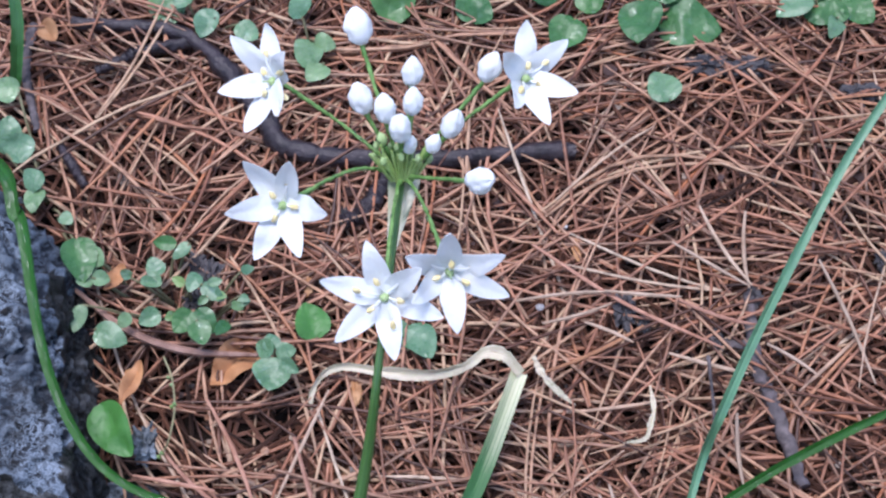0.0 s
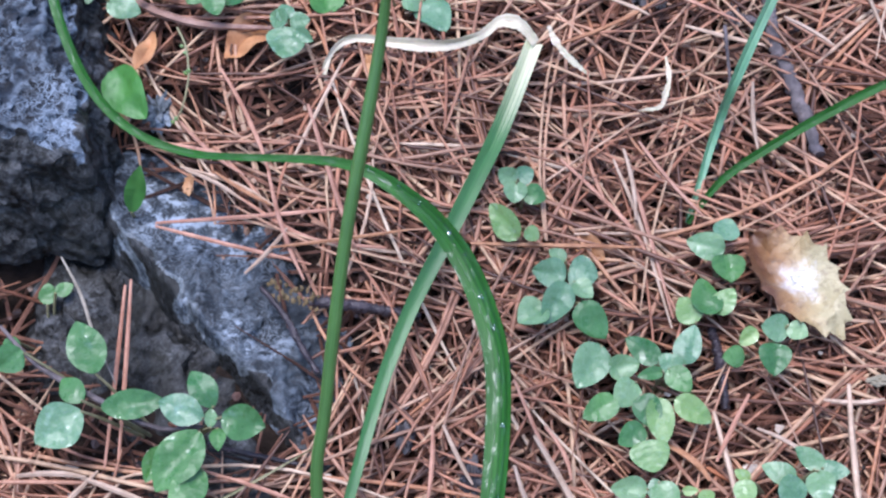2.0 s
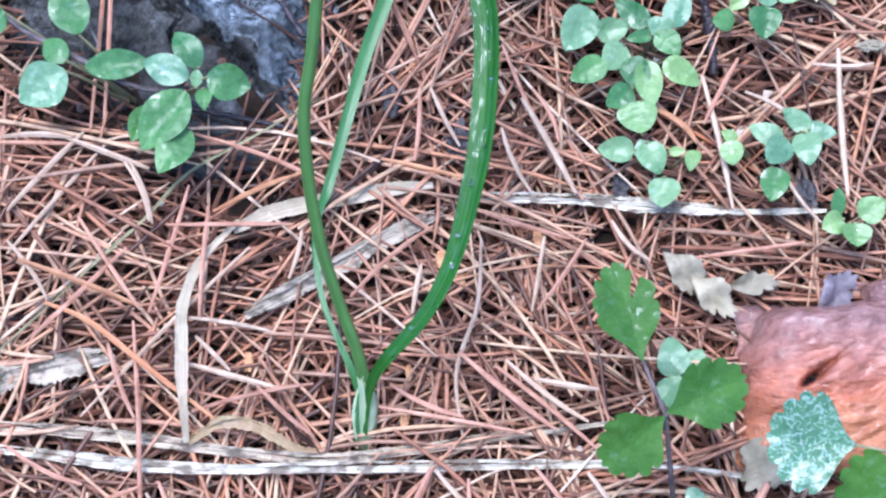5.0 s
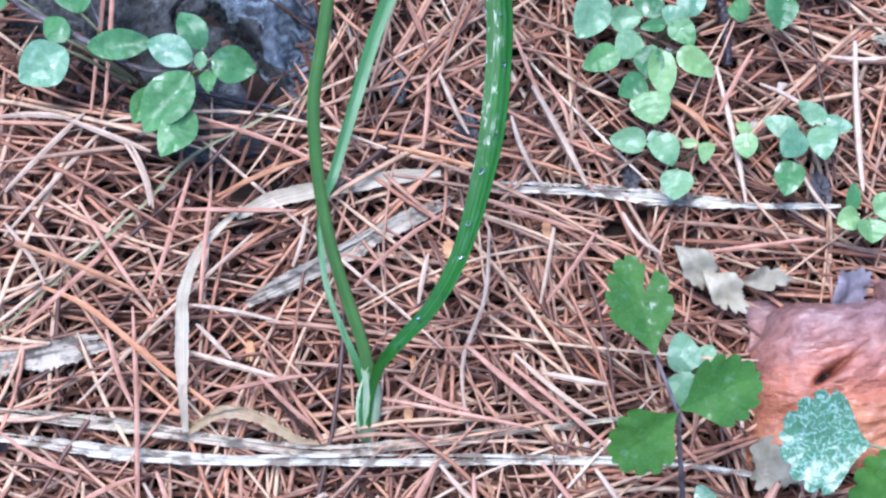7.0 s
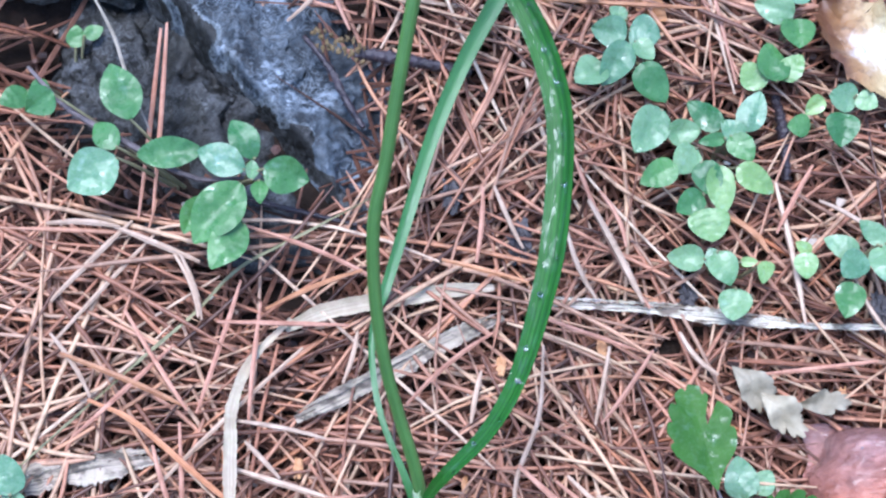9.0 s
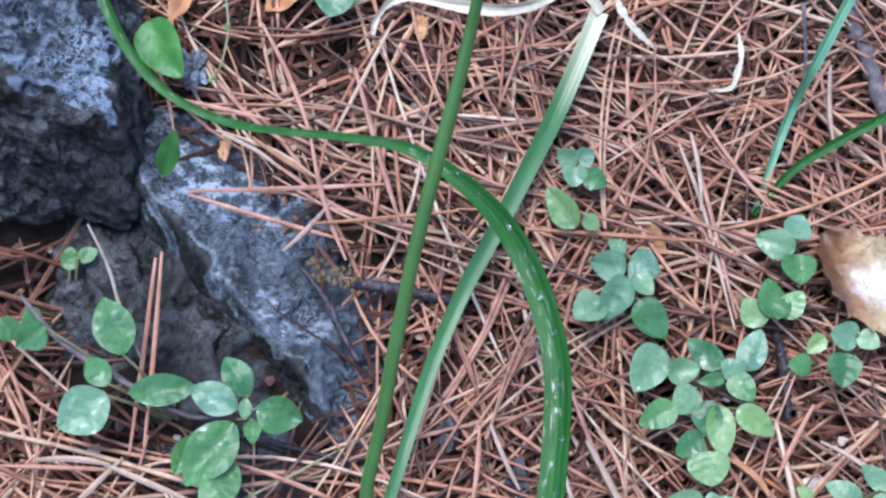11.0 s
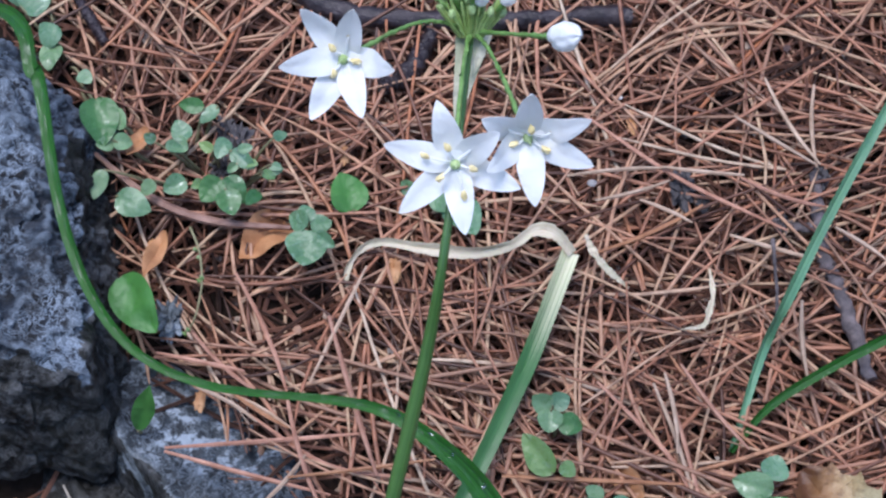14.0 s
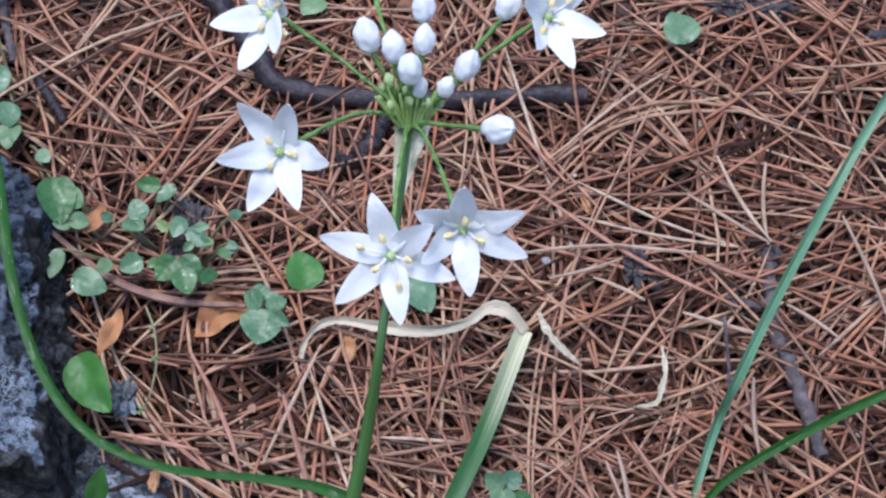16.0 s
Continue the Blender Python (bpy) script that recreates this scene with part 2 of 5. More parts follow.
# Brown, nearly bare broken stone, its colour also darkened for faces in shade.
ROCK_BROKEN_SHADED = rock_material("brown_broken_shaded_rock", (0.004, 0.004, 0.0035), (0.013, 0.013, 0.011), (0.22, 0.23, 0.24), 0.22, 0.25)
STEM = blade_material("green_stem", (0.034, 0.11, 0.022), (0.095, 0.205, 0.05), 0.4, gloss=0.08)
BLADE = blade_material("green_strap_leaf", (0.006, 0.045, 0.006), (0.034, 0.145, 0.02), 0.4, gloss=0.03, spec=0.14, wet=0.8)
BROKEN = blade_material("yellowing_strap_leaf", (0.024, 0.1, 0.019), (0.058, 0.185, 0.045), 0.38, (0.56, 0.55, 0.34), 0.91, 1.02)
SHEATH = blade_material("pale_leaf_sheath", (0.2, 0.3, 0.13), (0.5, 0.56, 0.4), 0.4)
BLADE_BLUE = blade_material("bluish_grass_blade", (0.06, 0.18, 0.09), (0.17, 0.35, 0.2), 0.35)
SHORT_STRAW = blade_material("short_weathered_straw", (0.13, 0.1, 0.075), (0.42, 0.34, 0.255), 0.65, cracked=1.2)
WITHERED = blade_material("withered_leaf", (0.5, 0.41, 0.27), (0.7, 0.64, 0.5), 0.5, blots=0.2)
CURLED = blade_material("curled_brown_leaf", (0.24, 0.13, 0.055), (0.5, 0.37, 0.21), 0.5, blots=0.35)
STRAW = blade_material("dead_grass_straw", (0.17, 0.125, 0.09), (0.62, 0.545, 0.43), 0.6, cracked=5)
SMOOTH_STRAW = blade_material("smooth_dead_straw", (0.28, 0.21, 0.135), (0.54, 0.45, 0.33), 0.55, blots=0.3)
GREY_STRAW = blade_material("weathered_grass_straw", (0.1, 0.07, 0.048), (0.52, 0.41, 0.29), 0.65, cracked=5)
BARK_DARK = plain_material("wet_dark_stick_bark", (0.012, 0.009, 0.011), (0.05, 0.038, 0.044), 240, 0.3, bump_by=1.0, bump_scale=330, spec=0.4)
TWIG = plain_material("grey_twig_bark", (0.04, 0.034, 0.036), (0.18, 0.15, 0.15), 260, 0.7, bump_by=0.8)
RED_BARK = bark_material()
WEED = leaf_material("weed_leaf", (0.068, 0.165, 0.072), (0.19, 0.31, 0.165), 0.42, 0.25)
WET = leaf_material("wet_wrinkled_leaf", (0.03, 0.1, 0.042), (0.075, 0.185, 0.085), 0.33, 0.2, net=0.45)
WEED_PALE = leaf_material("pale_weed_leaf", (0.1, 0.2, 0.055), (0.22, 0.33, 0.12), 0.42, 0.2)
WEED_DARK = leaf_material("dark_weed_leaf", (0.03, 0.108, 0.028), (0.075, 0.195, 0.06), 0.42, 0.12, spec=0.4)
BRIGHT = leaf_material("bright_green_leaf", (0.045, 0.165, 0.028), (0.09, 0.25, 0.05), 0.5)
STALK_PINK = plain_material("pink_dry_stalk", (0.2, 0.11, 0.08), (0.42, 0.26, 0.2), 200, 0.5)
WEED_STEM = plain_material("weed_stem", (0.12, 0.12, 0.06), (0.28, 0.26, 0.14), 200, 0.6)
TOOTHED = leaf_material("toothed_green_leaf", (0.022, 0.08, 0.01), (0.05, 0.13, 0.018), 0.6, 0.08, spec=0.2)
PETAL = petal_material()
ANTHER = plain_material("yellow_anther", (0.8, 0.66, 0.28), (0.9, 0.8, 0.46), 300, 0.7)
OVARY = plain_material("green_ovary", (0.26, 0.4, 0.14), (0.5, 0.64, 0.32), 300, 0.4)
PEDICEL = plain_material("green_pedicel", (0.07, 0.18, 0.035), (0.24, 0.42, 0.13), 300, 0.35)
PEDICEL_PALE = plain_material("pale_pedicel", (0.22, 0.37, 0.08), (0.48, 0.62, 0.25), 300, 0.35)
SPATHE = plain_material("papery_spathe", (0.36, 0.42, 0.25), (0.68, 0.66, 0.54), 200, 0.5)
def dead_leaf_material():
    """A leaf dying from its stalk: brown along one side, straw along the other."""
    m, nt, b = material("brown_dead_leaf", 0.32, 0.5)
    sep = nt.nodes.new("ShaderNodeSeparateXYZ")
    nt.links.new(nt.nodes.new("ShaderNodeTexCoord").outputs["Generated"], sep.inputs[0])
    wob = nt.nodes.new("ShaderNodeMath")
    wob.operation = "MULTIPLY_ADD"
    nt.links.new(texture(nt, "Noise", 110, 5, 0.65), wob.inputs[0])
    wob.inputs[1].default_value = 0.5
    nt.links.new(sep.outputs[0], wob.inputs[2])
    c = ramp(nt, wob.outputs[0], [(0.48, (0.11, 0.045, 0.018)), (0.68, (0.29, 0.155, 0.06)), (0.86, (0.37, 0.26, 0.12)), (1.0, (0.43, 0.36, 0.2))])
    spots = ramp(nt, texture(nt, "Noise", 420, 5, 0.7), [(0.34, (0.45, 0.4, 0.35)), (0.5, (1, 1, 1))])
    c = mix(nt, c, spots, 0.7, "MULTIPLY")
    far = nt.nodes.new("ShaderNodeVectorMath")
    far.operation, far.inputs[1].default_value = "DISTANCE", (0.0092, -0.0137, 0.002)
    nt.links.new(nt.nodes.new("ShaderNodeTexCoord").outputs["Object"], far.inputs[0])
    ragged = nt.nodes.new("ShaderNodeMath")
    ragged.operation, ragged.inputs[1].default_value = "MULTIPLY_ADD", 0.012
    nt.links.new(texture(nt, "Noise", 300, 5, 0.65), ragged.inputs[0])
    nt.links.new(far.outputs["Value"], ragged.inputs[2])
    mould = ramp(nt, ragged.outputs[0], [(0.0075, (0.85,) * 3), (0.0095, (0.3,) * 3), (0.012, (0, 0, 0))])
    nt.links.new(mix(nt, c, (0.72, 0.7, 0.66), mould), b.inputs["Base Color"])
    bump(nt, b, texture(nt, "Noise", 330, 5, 0.65), 0.6, 0.0015)
    return m


BROWN_LEAF = dead_leaf_material()
ORANGE_LEAF = plain_material("orange_dead_leaf", (0.3, 0.13, 0.055), (0.52, 0.28, 0.13), 130, 0.6, bump_by=0.7, bump_scale=260)
DULL_LEAF = plain_material("dull_brown_leaf", (0.05, 0.026, 0.014), (0.17, 0.085, 0.042), 120, 0.5)
PALE_LEAF = plain_material("pale_dead_leaf", (0.17, 0.145, 0.09), (0.37, 0.325, 0.23), 150, 0.6)
WHITE_MOULD = plain_material("white_mould", (0.5, 0.47, 0.42), (0.74, 0.73, 0.7), 300, 0.8)
SCALE = plain_material("orange_bud_scale", (0.36, 0.16, 0.06), (0.6, 0.34, 0.16), 200, 0.5)
CATKIN = plain_material("dry_catkin_scale", (0.07, 0.048, 0.02), (0.25, 0.175, 0.08), 420, 0.75, bump_by=0.8)
CRUST = plain_material("grey_purple_crust", (0.1, 0.085, 0.1), (0.24, 0.2, 0.22), 180, 0.5, bump_by=0.8)
CONE = plain_material("dark_cone_scale", (0.025, 0.025, 0.03), (0.1, 0.09, 0.09), 240, 0.5, bump_by=0.9)


# ---- mesh makers ----
def finish(name, bm, mat, smooth=True):
    me = bpy.data.meshes.new(name)
    bm.to_mesh(me)
    bm.free()
    me.materials.append(mat)
    if smooth:
        me.polygons.foreach_set("use_smooth", [True] * len(me.polygons))
        me.set_sharp_from_angle(angle=radians(55))
    return me


def thing(name, at, label, category, group="", kind=""):
    """An Empty at a thing's base, given on the bank in centimetres."""
    e = new(name)
    e.empty_display_size = 0.01
    e.matrix_basis = BANK @ Matrix.Translation(Vector(at) * CM)
    return tagged(e, label, category, group, kind)


def part(name, bm, mat, parent, label="", smooth=True):
    ob = new(name, finish(name, bm, mat, smooth))
    ob.parent = parent
    return tagged(ob, label)


def lone(name, bm, mat, at, label, category, group="", kind="", smooth=True):
    ob = new(name, finish(name, bm, mat, smooth))
    ob.matrix_basis = BANK @ Matrix.Translation(Vector(at) * CM)
    return tagged(ob, label, category, group, kind)


def curve(points, n):
    """n + 1 places along a smooth line through the control points."""
    p = [Vector(q) for q in points]
    p = [2 * p[0] - p[1], *p, 2 * p[-1] - p[-2]]
    seg = len(p) - 3
    out = []
    for k in range(n + 1):
        s = k * seg / n
        i = min(int(s), seg - 1)
        t = s - i
        a, b, c, d = p[i:i + 4]
        out.append(0.5 * (2 * b + (c - a) * t + (2 * a - 5 * b + 4 * c - d) * t * t + (3 * b - a - 3 * c + d) * t ** 3))
    return out


def along(values, s):
    """A value at s (0 to 1) of an even row of values."""
    f = s * (len(values) - 1)
    i = min(int(f), len(values) - 2)
    return values[i] + (values[i + 1] - values[i]) * (f - i)


def tube(bm, points, radii, sides=8, n=20, rough=0.0, origin=(0, 0, 0), seed=0.0):
    """A round stalk or stick through control points in centimetres, with closed ends."""
    uv = bm.loops.layers.uv.verify()
    line = curve(points, n)
    side = Vector((1, 0, 0.3))
    rings = []
    for k, c in enumerate(line):
        ahead = (line[min(k + 1, n)] - line[max(k - 1, 0)]).normalized()
        side = (side - ahead * side.dot(ahead)).normalized()
        other = ahead.cross(side)
        r = along(radii, k / n)
        ring = []
        for j in range(sides):
            a = 2 * math.pi * j / sides
            off = (side * math.cos(a) + other * math.sin(a)) * r
            if rough:
                off *= 1 + rough * noise.noise((c + off) * (0.9 / max(r, 0.05)) + Vector((seed, 0, 0)))
            ring.append(bm.verts.new((c + off - Vector(origin)) * CM))
        rings.append(ring)
    for k in range(n):
        for j in range(sides):
            f = bm.faces.new((rings[k][j], rings[k][(j + 1) % sides], rings[k + 1][(j + 1) % sides], rings[k + 1][j]))
            for lp, (u, v) in zip(f.loops, ((j / sides, k / n), ((j + 1) / sides, k / n), ((j + 1) / sides, (k + 1) / n), (j / sides, (k + 1) / n))):
                lp[uv].uv = (u, v)
    bm.faces.new(rings[0][::-1])
    bm.faces.new(rings[-1])
    return bm


def blade(bm, points, widths, facing, n=40, fold=0.2, thick=0.05, origin=(0, 0, 0), twist=(0, 0), ragged=0.0):
    """A strap leaf through control points: folded along its middle, of some thickness; facing is the side that its upper face shows."""
    uv = bm.loops.layers.uv.verify()
    line = curve(points, n)
    across = (-1, -0.55, 0, 0.55, 1)
    rows = []
    for k, c in enumerate(line):
        s = k / n
        ahead = (line[min(k + 1, n)] - line[max(k - 1, 0)]).normalized()
        up = Vector(facing)
        up = (up - ahead * up.dot(ahead)).normalized()
        up.rotate(Matrix.Rotation(radians(along(twist, s)), 3, ahead))
        side = ahead.cross(up)
        w = along(widths, s) / 2 * (1 + ragged * noise.noise(Vector((s * 9, points[0][1], 0))) + 0.7 * ragged * noise.noise(Vector((s * 55, points[0][1], 3))))
        top, under = [], []
        for a in across:
            q = c + side * (a * w) + up * (fold * w * (abs(a) - 0.5))
            q += up * 0.03 * noise.noise(Vector((s * 14, a * 2, points[0][0])))
            top.append(bm.verts.new((q - Vector(origin)) * CM))
            h = thick * (1.0 - 0.75 * abs(a))
            under.append(bm.verts.new((q - up * h - Vector(origin)) * CM))
        rows.append((top, under))
    m = len(across)

    def face(vs, st):
        f = bm.faces.new(vs)
        for lp, c in zip(f.loops, st):
            lp[uv].uv = c

    for k in range(n):
        (t0, u0), (t1, u1) = rows[k], rows[k + 1]
        for j in range(m - 1):
            st = [((j) / 4, k / n), ((j + 1) / 4, k / n), ((j + 1) / 4, (k + 1) / n), (j / 4, (k + 1) / n)]
            face((t0[j], t0[j + 1], t1[j + 1], t1[j]), st)
            face((u0[j + 1], u0[j], u1[j], u1[j + 1]), [st[1], st[0], st[3], st[2]])
        for j, flip in ((0, False), (m - 1, True)):
            q = (u0[j], t0[j], t1[j], u1[j])
            face(q[::-1] if flip else q, [(j / 4, k / n)] * 4)
    for t, u in (rows[0], rows[-1]):
        bm.faces.new([*t, *u[::-1]])
    bmesh.ops.recalc_face_normals(bm, faces=bm.faces)
    return bm


def leaf(bm, at, ahead, up, length, half, n=10, m=6, point=0.5, cup=0.12, droop=0.15, teeth=0, tooth=0.0, thick=0.03, lobes=0, wave=0.0, seed=0.0, vein=0.0):
    """A flat leaf or petal from its foot 'at', centimetres: 'point' shapes its tip, 'cup' lifts its sides, 'droop' lowers its tip."""
    at, ahead, up = Vector(at), Vector(ahead).normalized(), Vector(up)
    up = (up - ahead * up.dot(ahead)).normalized()
    side = ahead.cross(up)
    grid = []
    for k in range(n + 1):
        s = k / n
        w = half * (math.sin(math.pi * min(1, s ** (0.62 + 0.5 * point) * 0.97 + 0.03)) ** (0.55 + 0.35 * point))
        if k == n:
            w = half * 0.06
        if teeth:
            w *= 1 - tooth * (1 - abs(math.sin(teeth * math.pi * s)))
        if lobes:
            w *= 1 - 0.32 * abs(math.cos(lobes * math.pi * s)) ** 4
        row = []
        for j in range(m + 1):
            a = 2 * j / m - 1
            q = at + ahead * (length * (s + (0.05 * math.sin(teeth * math.pi * s * 2) * abs(a) if teeth else 0))) + side * (a * w)
            lift = cup * half * (abs(a) * 1.6 - 0.4 * a * a) * (w / half) - droop * length * s * s + vein * half * math.sin(s * 26 - abs(a) * 7) * abs(a) * (1 - abs(a))
            lift += wave * noise.noise(q * 1.7 + Vector((seed, seed, 0)))
            q = q + up * lift
            row.append((bm.verts.new(q * CM), bm.verts.new((q - up * thick * (1 - 0.6 * abs(a))) * CM)))
        grid.append(row)
    for k in range(n):
        for j in range(m):
            a, b, c, d = grid[k][j], grid[k][j + 1], grid[k + 1][j + 1], grid[k + 1][j]
            bm.faces.new((a[0], b[0], c[0], d[0]))
            bm.faces.new((d[1], c[1], b[1], a[1]))
    edge = [grid[0][j] for j in range(m)] + [grid[k][m] for k in range(n)] + [grid[n][j] for j in range(m, 0, -1)] + [grid[k][0] for k in range(n, 0, -1)]
    for a, b in zip(edge, edge[1:] + edge[:1]):
        bm.faces.new((a[0], a[1], b[1], b[0]))
    bmesh.ops.recalc_face_normals(bm, faces=bm.faces)
    return bm


def lump(bm, at, size, detail=3, rough=0.3, scale=1.0, seed=0.0, axis=(0, 0, 1), flat=None):
    """A stone or a scale: a ball pulled into shape by noise; size in centimetres."""
    turn = Vector((0, 0, 1)).rotation_difference(Vector(axis)).to_matrix()
    made = bmesh.ops.create_icosphere(bm, subdivisions=detail, radius=1)
    for v in made["verts"]:
        d = v.co.normalized()
        f = 1 + rough * noise.fractal(d * scale * 1.3 + Vector((seed, seed * 0.7, 0)), 1.0, 2.0, 5)
        f += rough * 0.7 * (noise.cell(d * scale * 2.1 + Vector((seed, 0, 0))) - 0.5) * 0.4
        q = Vector((d.x * size[0], d.y * size[1], d.z * size[2])) * f
        v.co = (turn @ q + Vector(at)) * CM
    return bm


# ---- the bank ----
def rise(x, y):
    """Height of the soil off the bank's plane, centimetres; far off the bank levels out."""
    z = -0.75 + 0.35 * noise.noise(Vector((x * 0.11, y * 0.11, 0.3))) + 0.14 * noise.noise(Vector((x * 0.5, y * 0.5, 4)))
    z -= 2.3 * math.exp(-(((x + 7.4) / 2.7) ** 2 + ((y - 11.0) / 2.1) ** 2))
    far = max(0.0, y - 60)
    near = max(0.0, -25 - y)
    return z - far * 0.445 * min(1, far / 60) + near * 0.445 * min(1, near / 60)


def ground():
    bm = bmesh.new()
    steps = [-400000, -60000, -9000, -2500, -800, -300, -120, -60, -40, *[-30 + 0.75 * k for k in range(97)], 46, 56, 80, 120, 200, 320, 800, 2500, 9000, 60000, 400000]
    xs = [s if abs(s) > 45 else s - 3 for s in steps]
    rows = [[bm.verts.new(Vector((x, y, rise(x, y))) * CM) for x in xs] for y in steps]
    for a, b in zip(rows, rows[1:]):
        for j in range(len(xs) - 1):
            bm.faces.new((a[j], a[j + 1], b[j + 1], b[j]))
    lone("ground", bm, SOIL, (0, 0, 0), "damp dark woodland soil under fallen pine needles", "ground", kind="structure")


ground()


ROCK_PLANS = ([(-9.2, 23.11, 0.00), (-8.35, 21.64, 0.00), (-8.1, 20.05, 0.00), (-7.7, 18.01, 0.00), (-7.35, 16.70, 0.00), (-6.7, 15.09, -0.00), (-6.4, 14.16, 0.00), (-6.77, 13.58, 0.00), (-8.47, 12.14, 0.00), (-13.35, 11.40, 0.00), (-18.52, 17.06, 0.00), (-20.52, 27.93, 0.00), (-10.51, 24.84, 0.00)],
              [(-5.93, 12.95, -0.30), (-5.03, 13.15, -0.30), (-3.82, 12.89, -0.30), (-2.75, 12.10, -0.30), (-1.97, 11.20, -0.30), (-1.61, 10.17, -0.30), (-1.59, 9.04, -0.30), (-1.58, 7.93, -0.30)] + [(-1.75, 7.2, -0.30), (-2.3, 7.0, -0.30), (-3.01, 6.8, -0.30), (-4.19, 6.8, -0.30), (-5.54, 7.2, -0.30), (-6.9, 7.3, -0.30), (-7.6, 7.43, -0.30), (-8.0, 10.05, -0.30), (-8.1, 12.2, -0.30), (-8.20, 13.96, -0.30), (-6.25, 14.52, -0.30), (-5.10, 14.00, -0.30), (-3.39, 13.31, -0.30)])


def on_rock(x, y):
    for plan in ROCK_PLANS:
        inside = False
        for (ax, ay, _), (bx, by, _) in zip(plan, plan[1:] + plan[:1]):
            if (ay > y) != (by > y) and x < ax + (y - ay) / (by - ay) * (bx - ax):
                inside = not inside
        if inside:
            return True
    return False


def litter(name, mat, count, low, high, area, seed, width=(0.1, 0.15), length=(5, 12), clear=(-0.8, -0.4, 0, 0.4, 0.8), spread=0, sides=3, rings=5, paired=0.0, tip=0.05):
    """Round needles strewn over the bank, some of them still joined in pairs at the foot."""
    rng = random.Random(seed)
    verts, faces = [], []
    turn = [(math.cos(2 * math.pi * j / sides + math.pi / 2), math.sin(2 * math.pi * j / sides + math.pi / 2)) for j in range(sides)]

    def needle(x, y, a, half, w, bend, z, tilt):
        if any(on_rock(x + f * half * math.cos(a), y + f * half * math.sin(a)) for f in clear):
            return
        first = len(verts)
        nx, ny = -math.sin(a), math.cos(a)
        for k in range(rings):
            s = (k / (rings - 1) - 0.5) * 2 * half
            off = bend * (s * s / half - half * 0.3)
            px, py = x + s * math.cos(a) + off * nx, y + s * math.sin(a) + off * ny
            pz = rise(px, py) + 0.45 + z + tilt * s
            ww = w * (0.3 if k == rings - 1 else 0.75 if k == 0 else 1)
            for c, q in turn:
                verts.append(((px + nx * ww * c) * CM, (py + ny * ww * c) * CM, (pz + ww * q * 0.8) * CM))
        for k in range(rings - 1):
            p = first + sides * k
            for j in range(sides):
                i = (j + 1) % sides
                faces.append((p + j, p + i, p + sides + i, p + sides + j))

    for _ in range(count):
        x, y = (rng.gauss(2, spread), rng.gauss(14, spread)) if spread else (rng.uniform(*area[0]), rng.uniform(*area[1]))
        if spread and -19 < x < 23 and -10 < y < 39:
            continue
        a = rng.gauss(-0.1, 0.8) if rng.random() < 0.4 else rng.uniform(0, math.pi)
        a += math.pi * (rng.random() < 0.5)
        half = rng.uniform(*length) / 2
        w = rng.uniform(*width) / 2
        bend, z, lean = rng.gauss(0, 0.12), rng.uniform(low, high), rng.gauss(0, tip)
        needle(x, y, a, half, w, bend, z, lean)
        if rng.random() < paired:
            b = a + rng.choice((-1, 1)) * rng.uniform(0.04, 0.3)
            foot = x - half * math.cos(a), y - half * math.sin(a)
            other = half * rng.uniform(0.85, 1.05)
            needle(foot[0] + other * math.cos(b), foot[1] + other * math.sin(b), b, other, w, bend + rng.gauss(0, 0.05), z + 0.04, lean + rng.gauss(0, 0.02))
    me = bpy.data.meshes.new(name)
    me.from_pydata(verts, [], faces)
    me.materials.append(mat)
    if sides > 3:
        me.polygons.foreach_set("use_smooth", [True] * len(me.polygons))
    ob = new(name, me)
    ob.matrix_basis = BANK.copy()
    return ob


VIEW = ((-20, 24), (-11, 40))
tagged(litter("old_needle_litter", OLD_NEEDLE, 6200, -0.42, 0.05, VIEW, 5, (0.08, 0.15), (3, 10), (-0.4, 0.4)), "dark old pine needles matted over the soil", "pine needles", kind="stuff")
tagged(litter("outer_needle_litter", NEEDLE, 16000, -0.2, 0.5, None, 7, (0.075, 0.13), (3, 10), spread=36), "reddish-brown pine needles thinning out up and down the bank", "pine needles", kind="stuff")
tagged(litter("needle_litter", NEEDLE, 4700, -0.25, 0.5, VIEW, 6, (0.06, 0.12), (2.5, 9), sides=6, rings=7, paired=0.5, tip=0.065), "reddish-brown fallen pine needles covering the bank", "pine needles", kind="stuff")


def debris(count, seed):
    rng = random.Random(seed)
    verts, faces = [], []
    for _ in range(count):
        x, y = rng.uniform(-18, 22), rng.uniform(-10, 38)
        if on_rock(x, y) and rng.random() < 0.85:
            continue
        r = rng.uniform(0.03, 0.13) if rng.random() < 0.93 else rng.uniform(0.13, 0.26)
        z = rise(x, y) + 0.45 + rng.uniform(-0.4, 0.2)
        first = len(verts)
        for k in range(6):
            a = k * math.pi / 3 + rng.uniform(-0.3, 0.3)
            q = r * rng.uniform(0.6, 1.2)
            verts.append(((x + q * math.cos(a)) * CM, (y + q * math.sin(a)) * CM, (z + rng.uniform(-0.3, 0.3) * r) * CM))
        verts += [(x * CM, y * CM, (z + r * 0.5) * CM), (x * CM, y * CM, (z - r * 0.5) * CM)]
        for k in range(6):
            j = (k + 1) % 6
            faces += [(first + k, first + j, first + 6), (first + j, first + k, first + 7)]
    me = bpy.data.meshes.new("litter_crumbs")
    me.from_pydata(verts, [], faces)
    me.materials.append(needle_material("litter_crumb", [(0.0, (0.02, 0.016, 0.015)), (0.45, (0.09, 0.05, 0.04)), (0.8, (0.32, 0.16, 0.09)), (0.93, (0.4, 0.3, 0.22)), (1.0, (0.5, 0.45, 0.38))], 0.5))
    ob = new("litter_crumbs", me)
    ob.matrix_basis = BANK.copy()
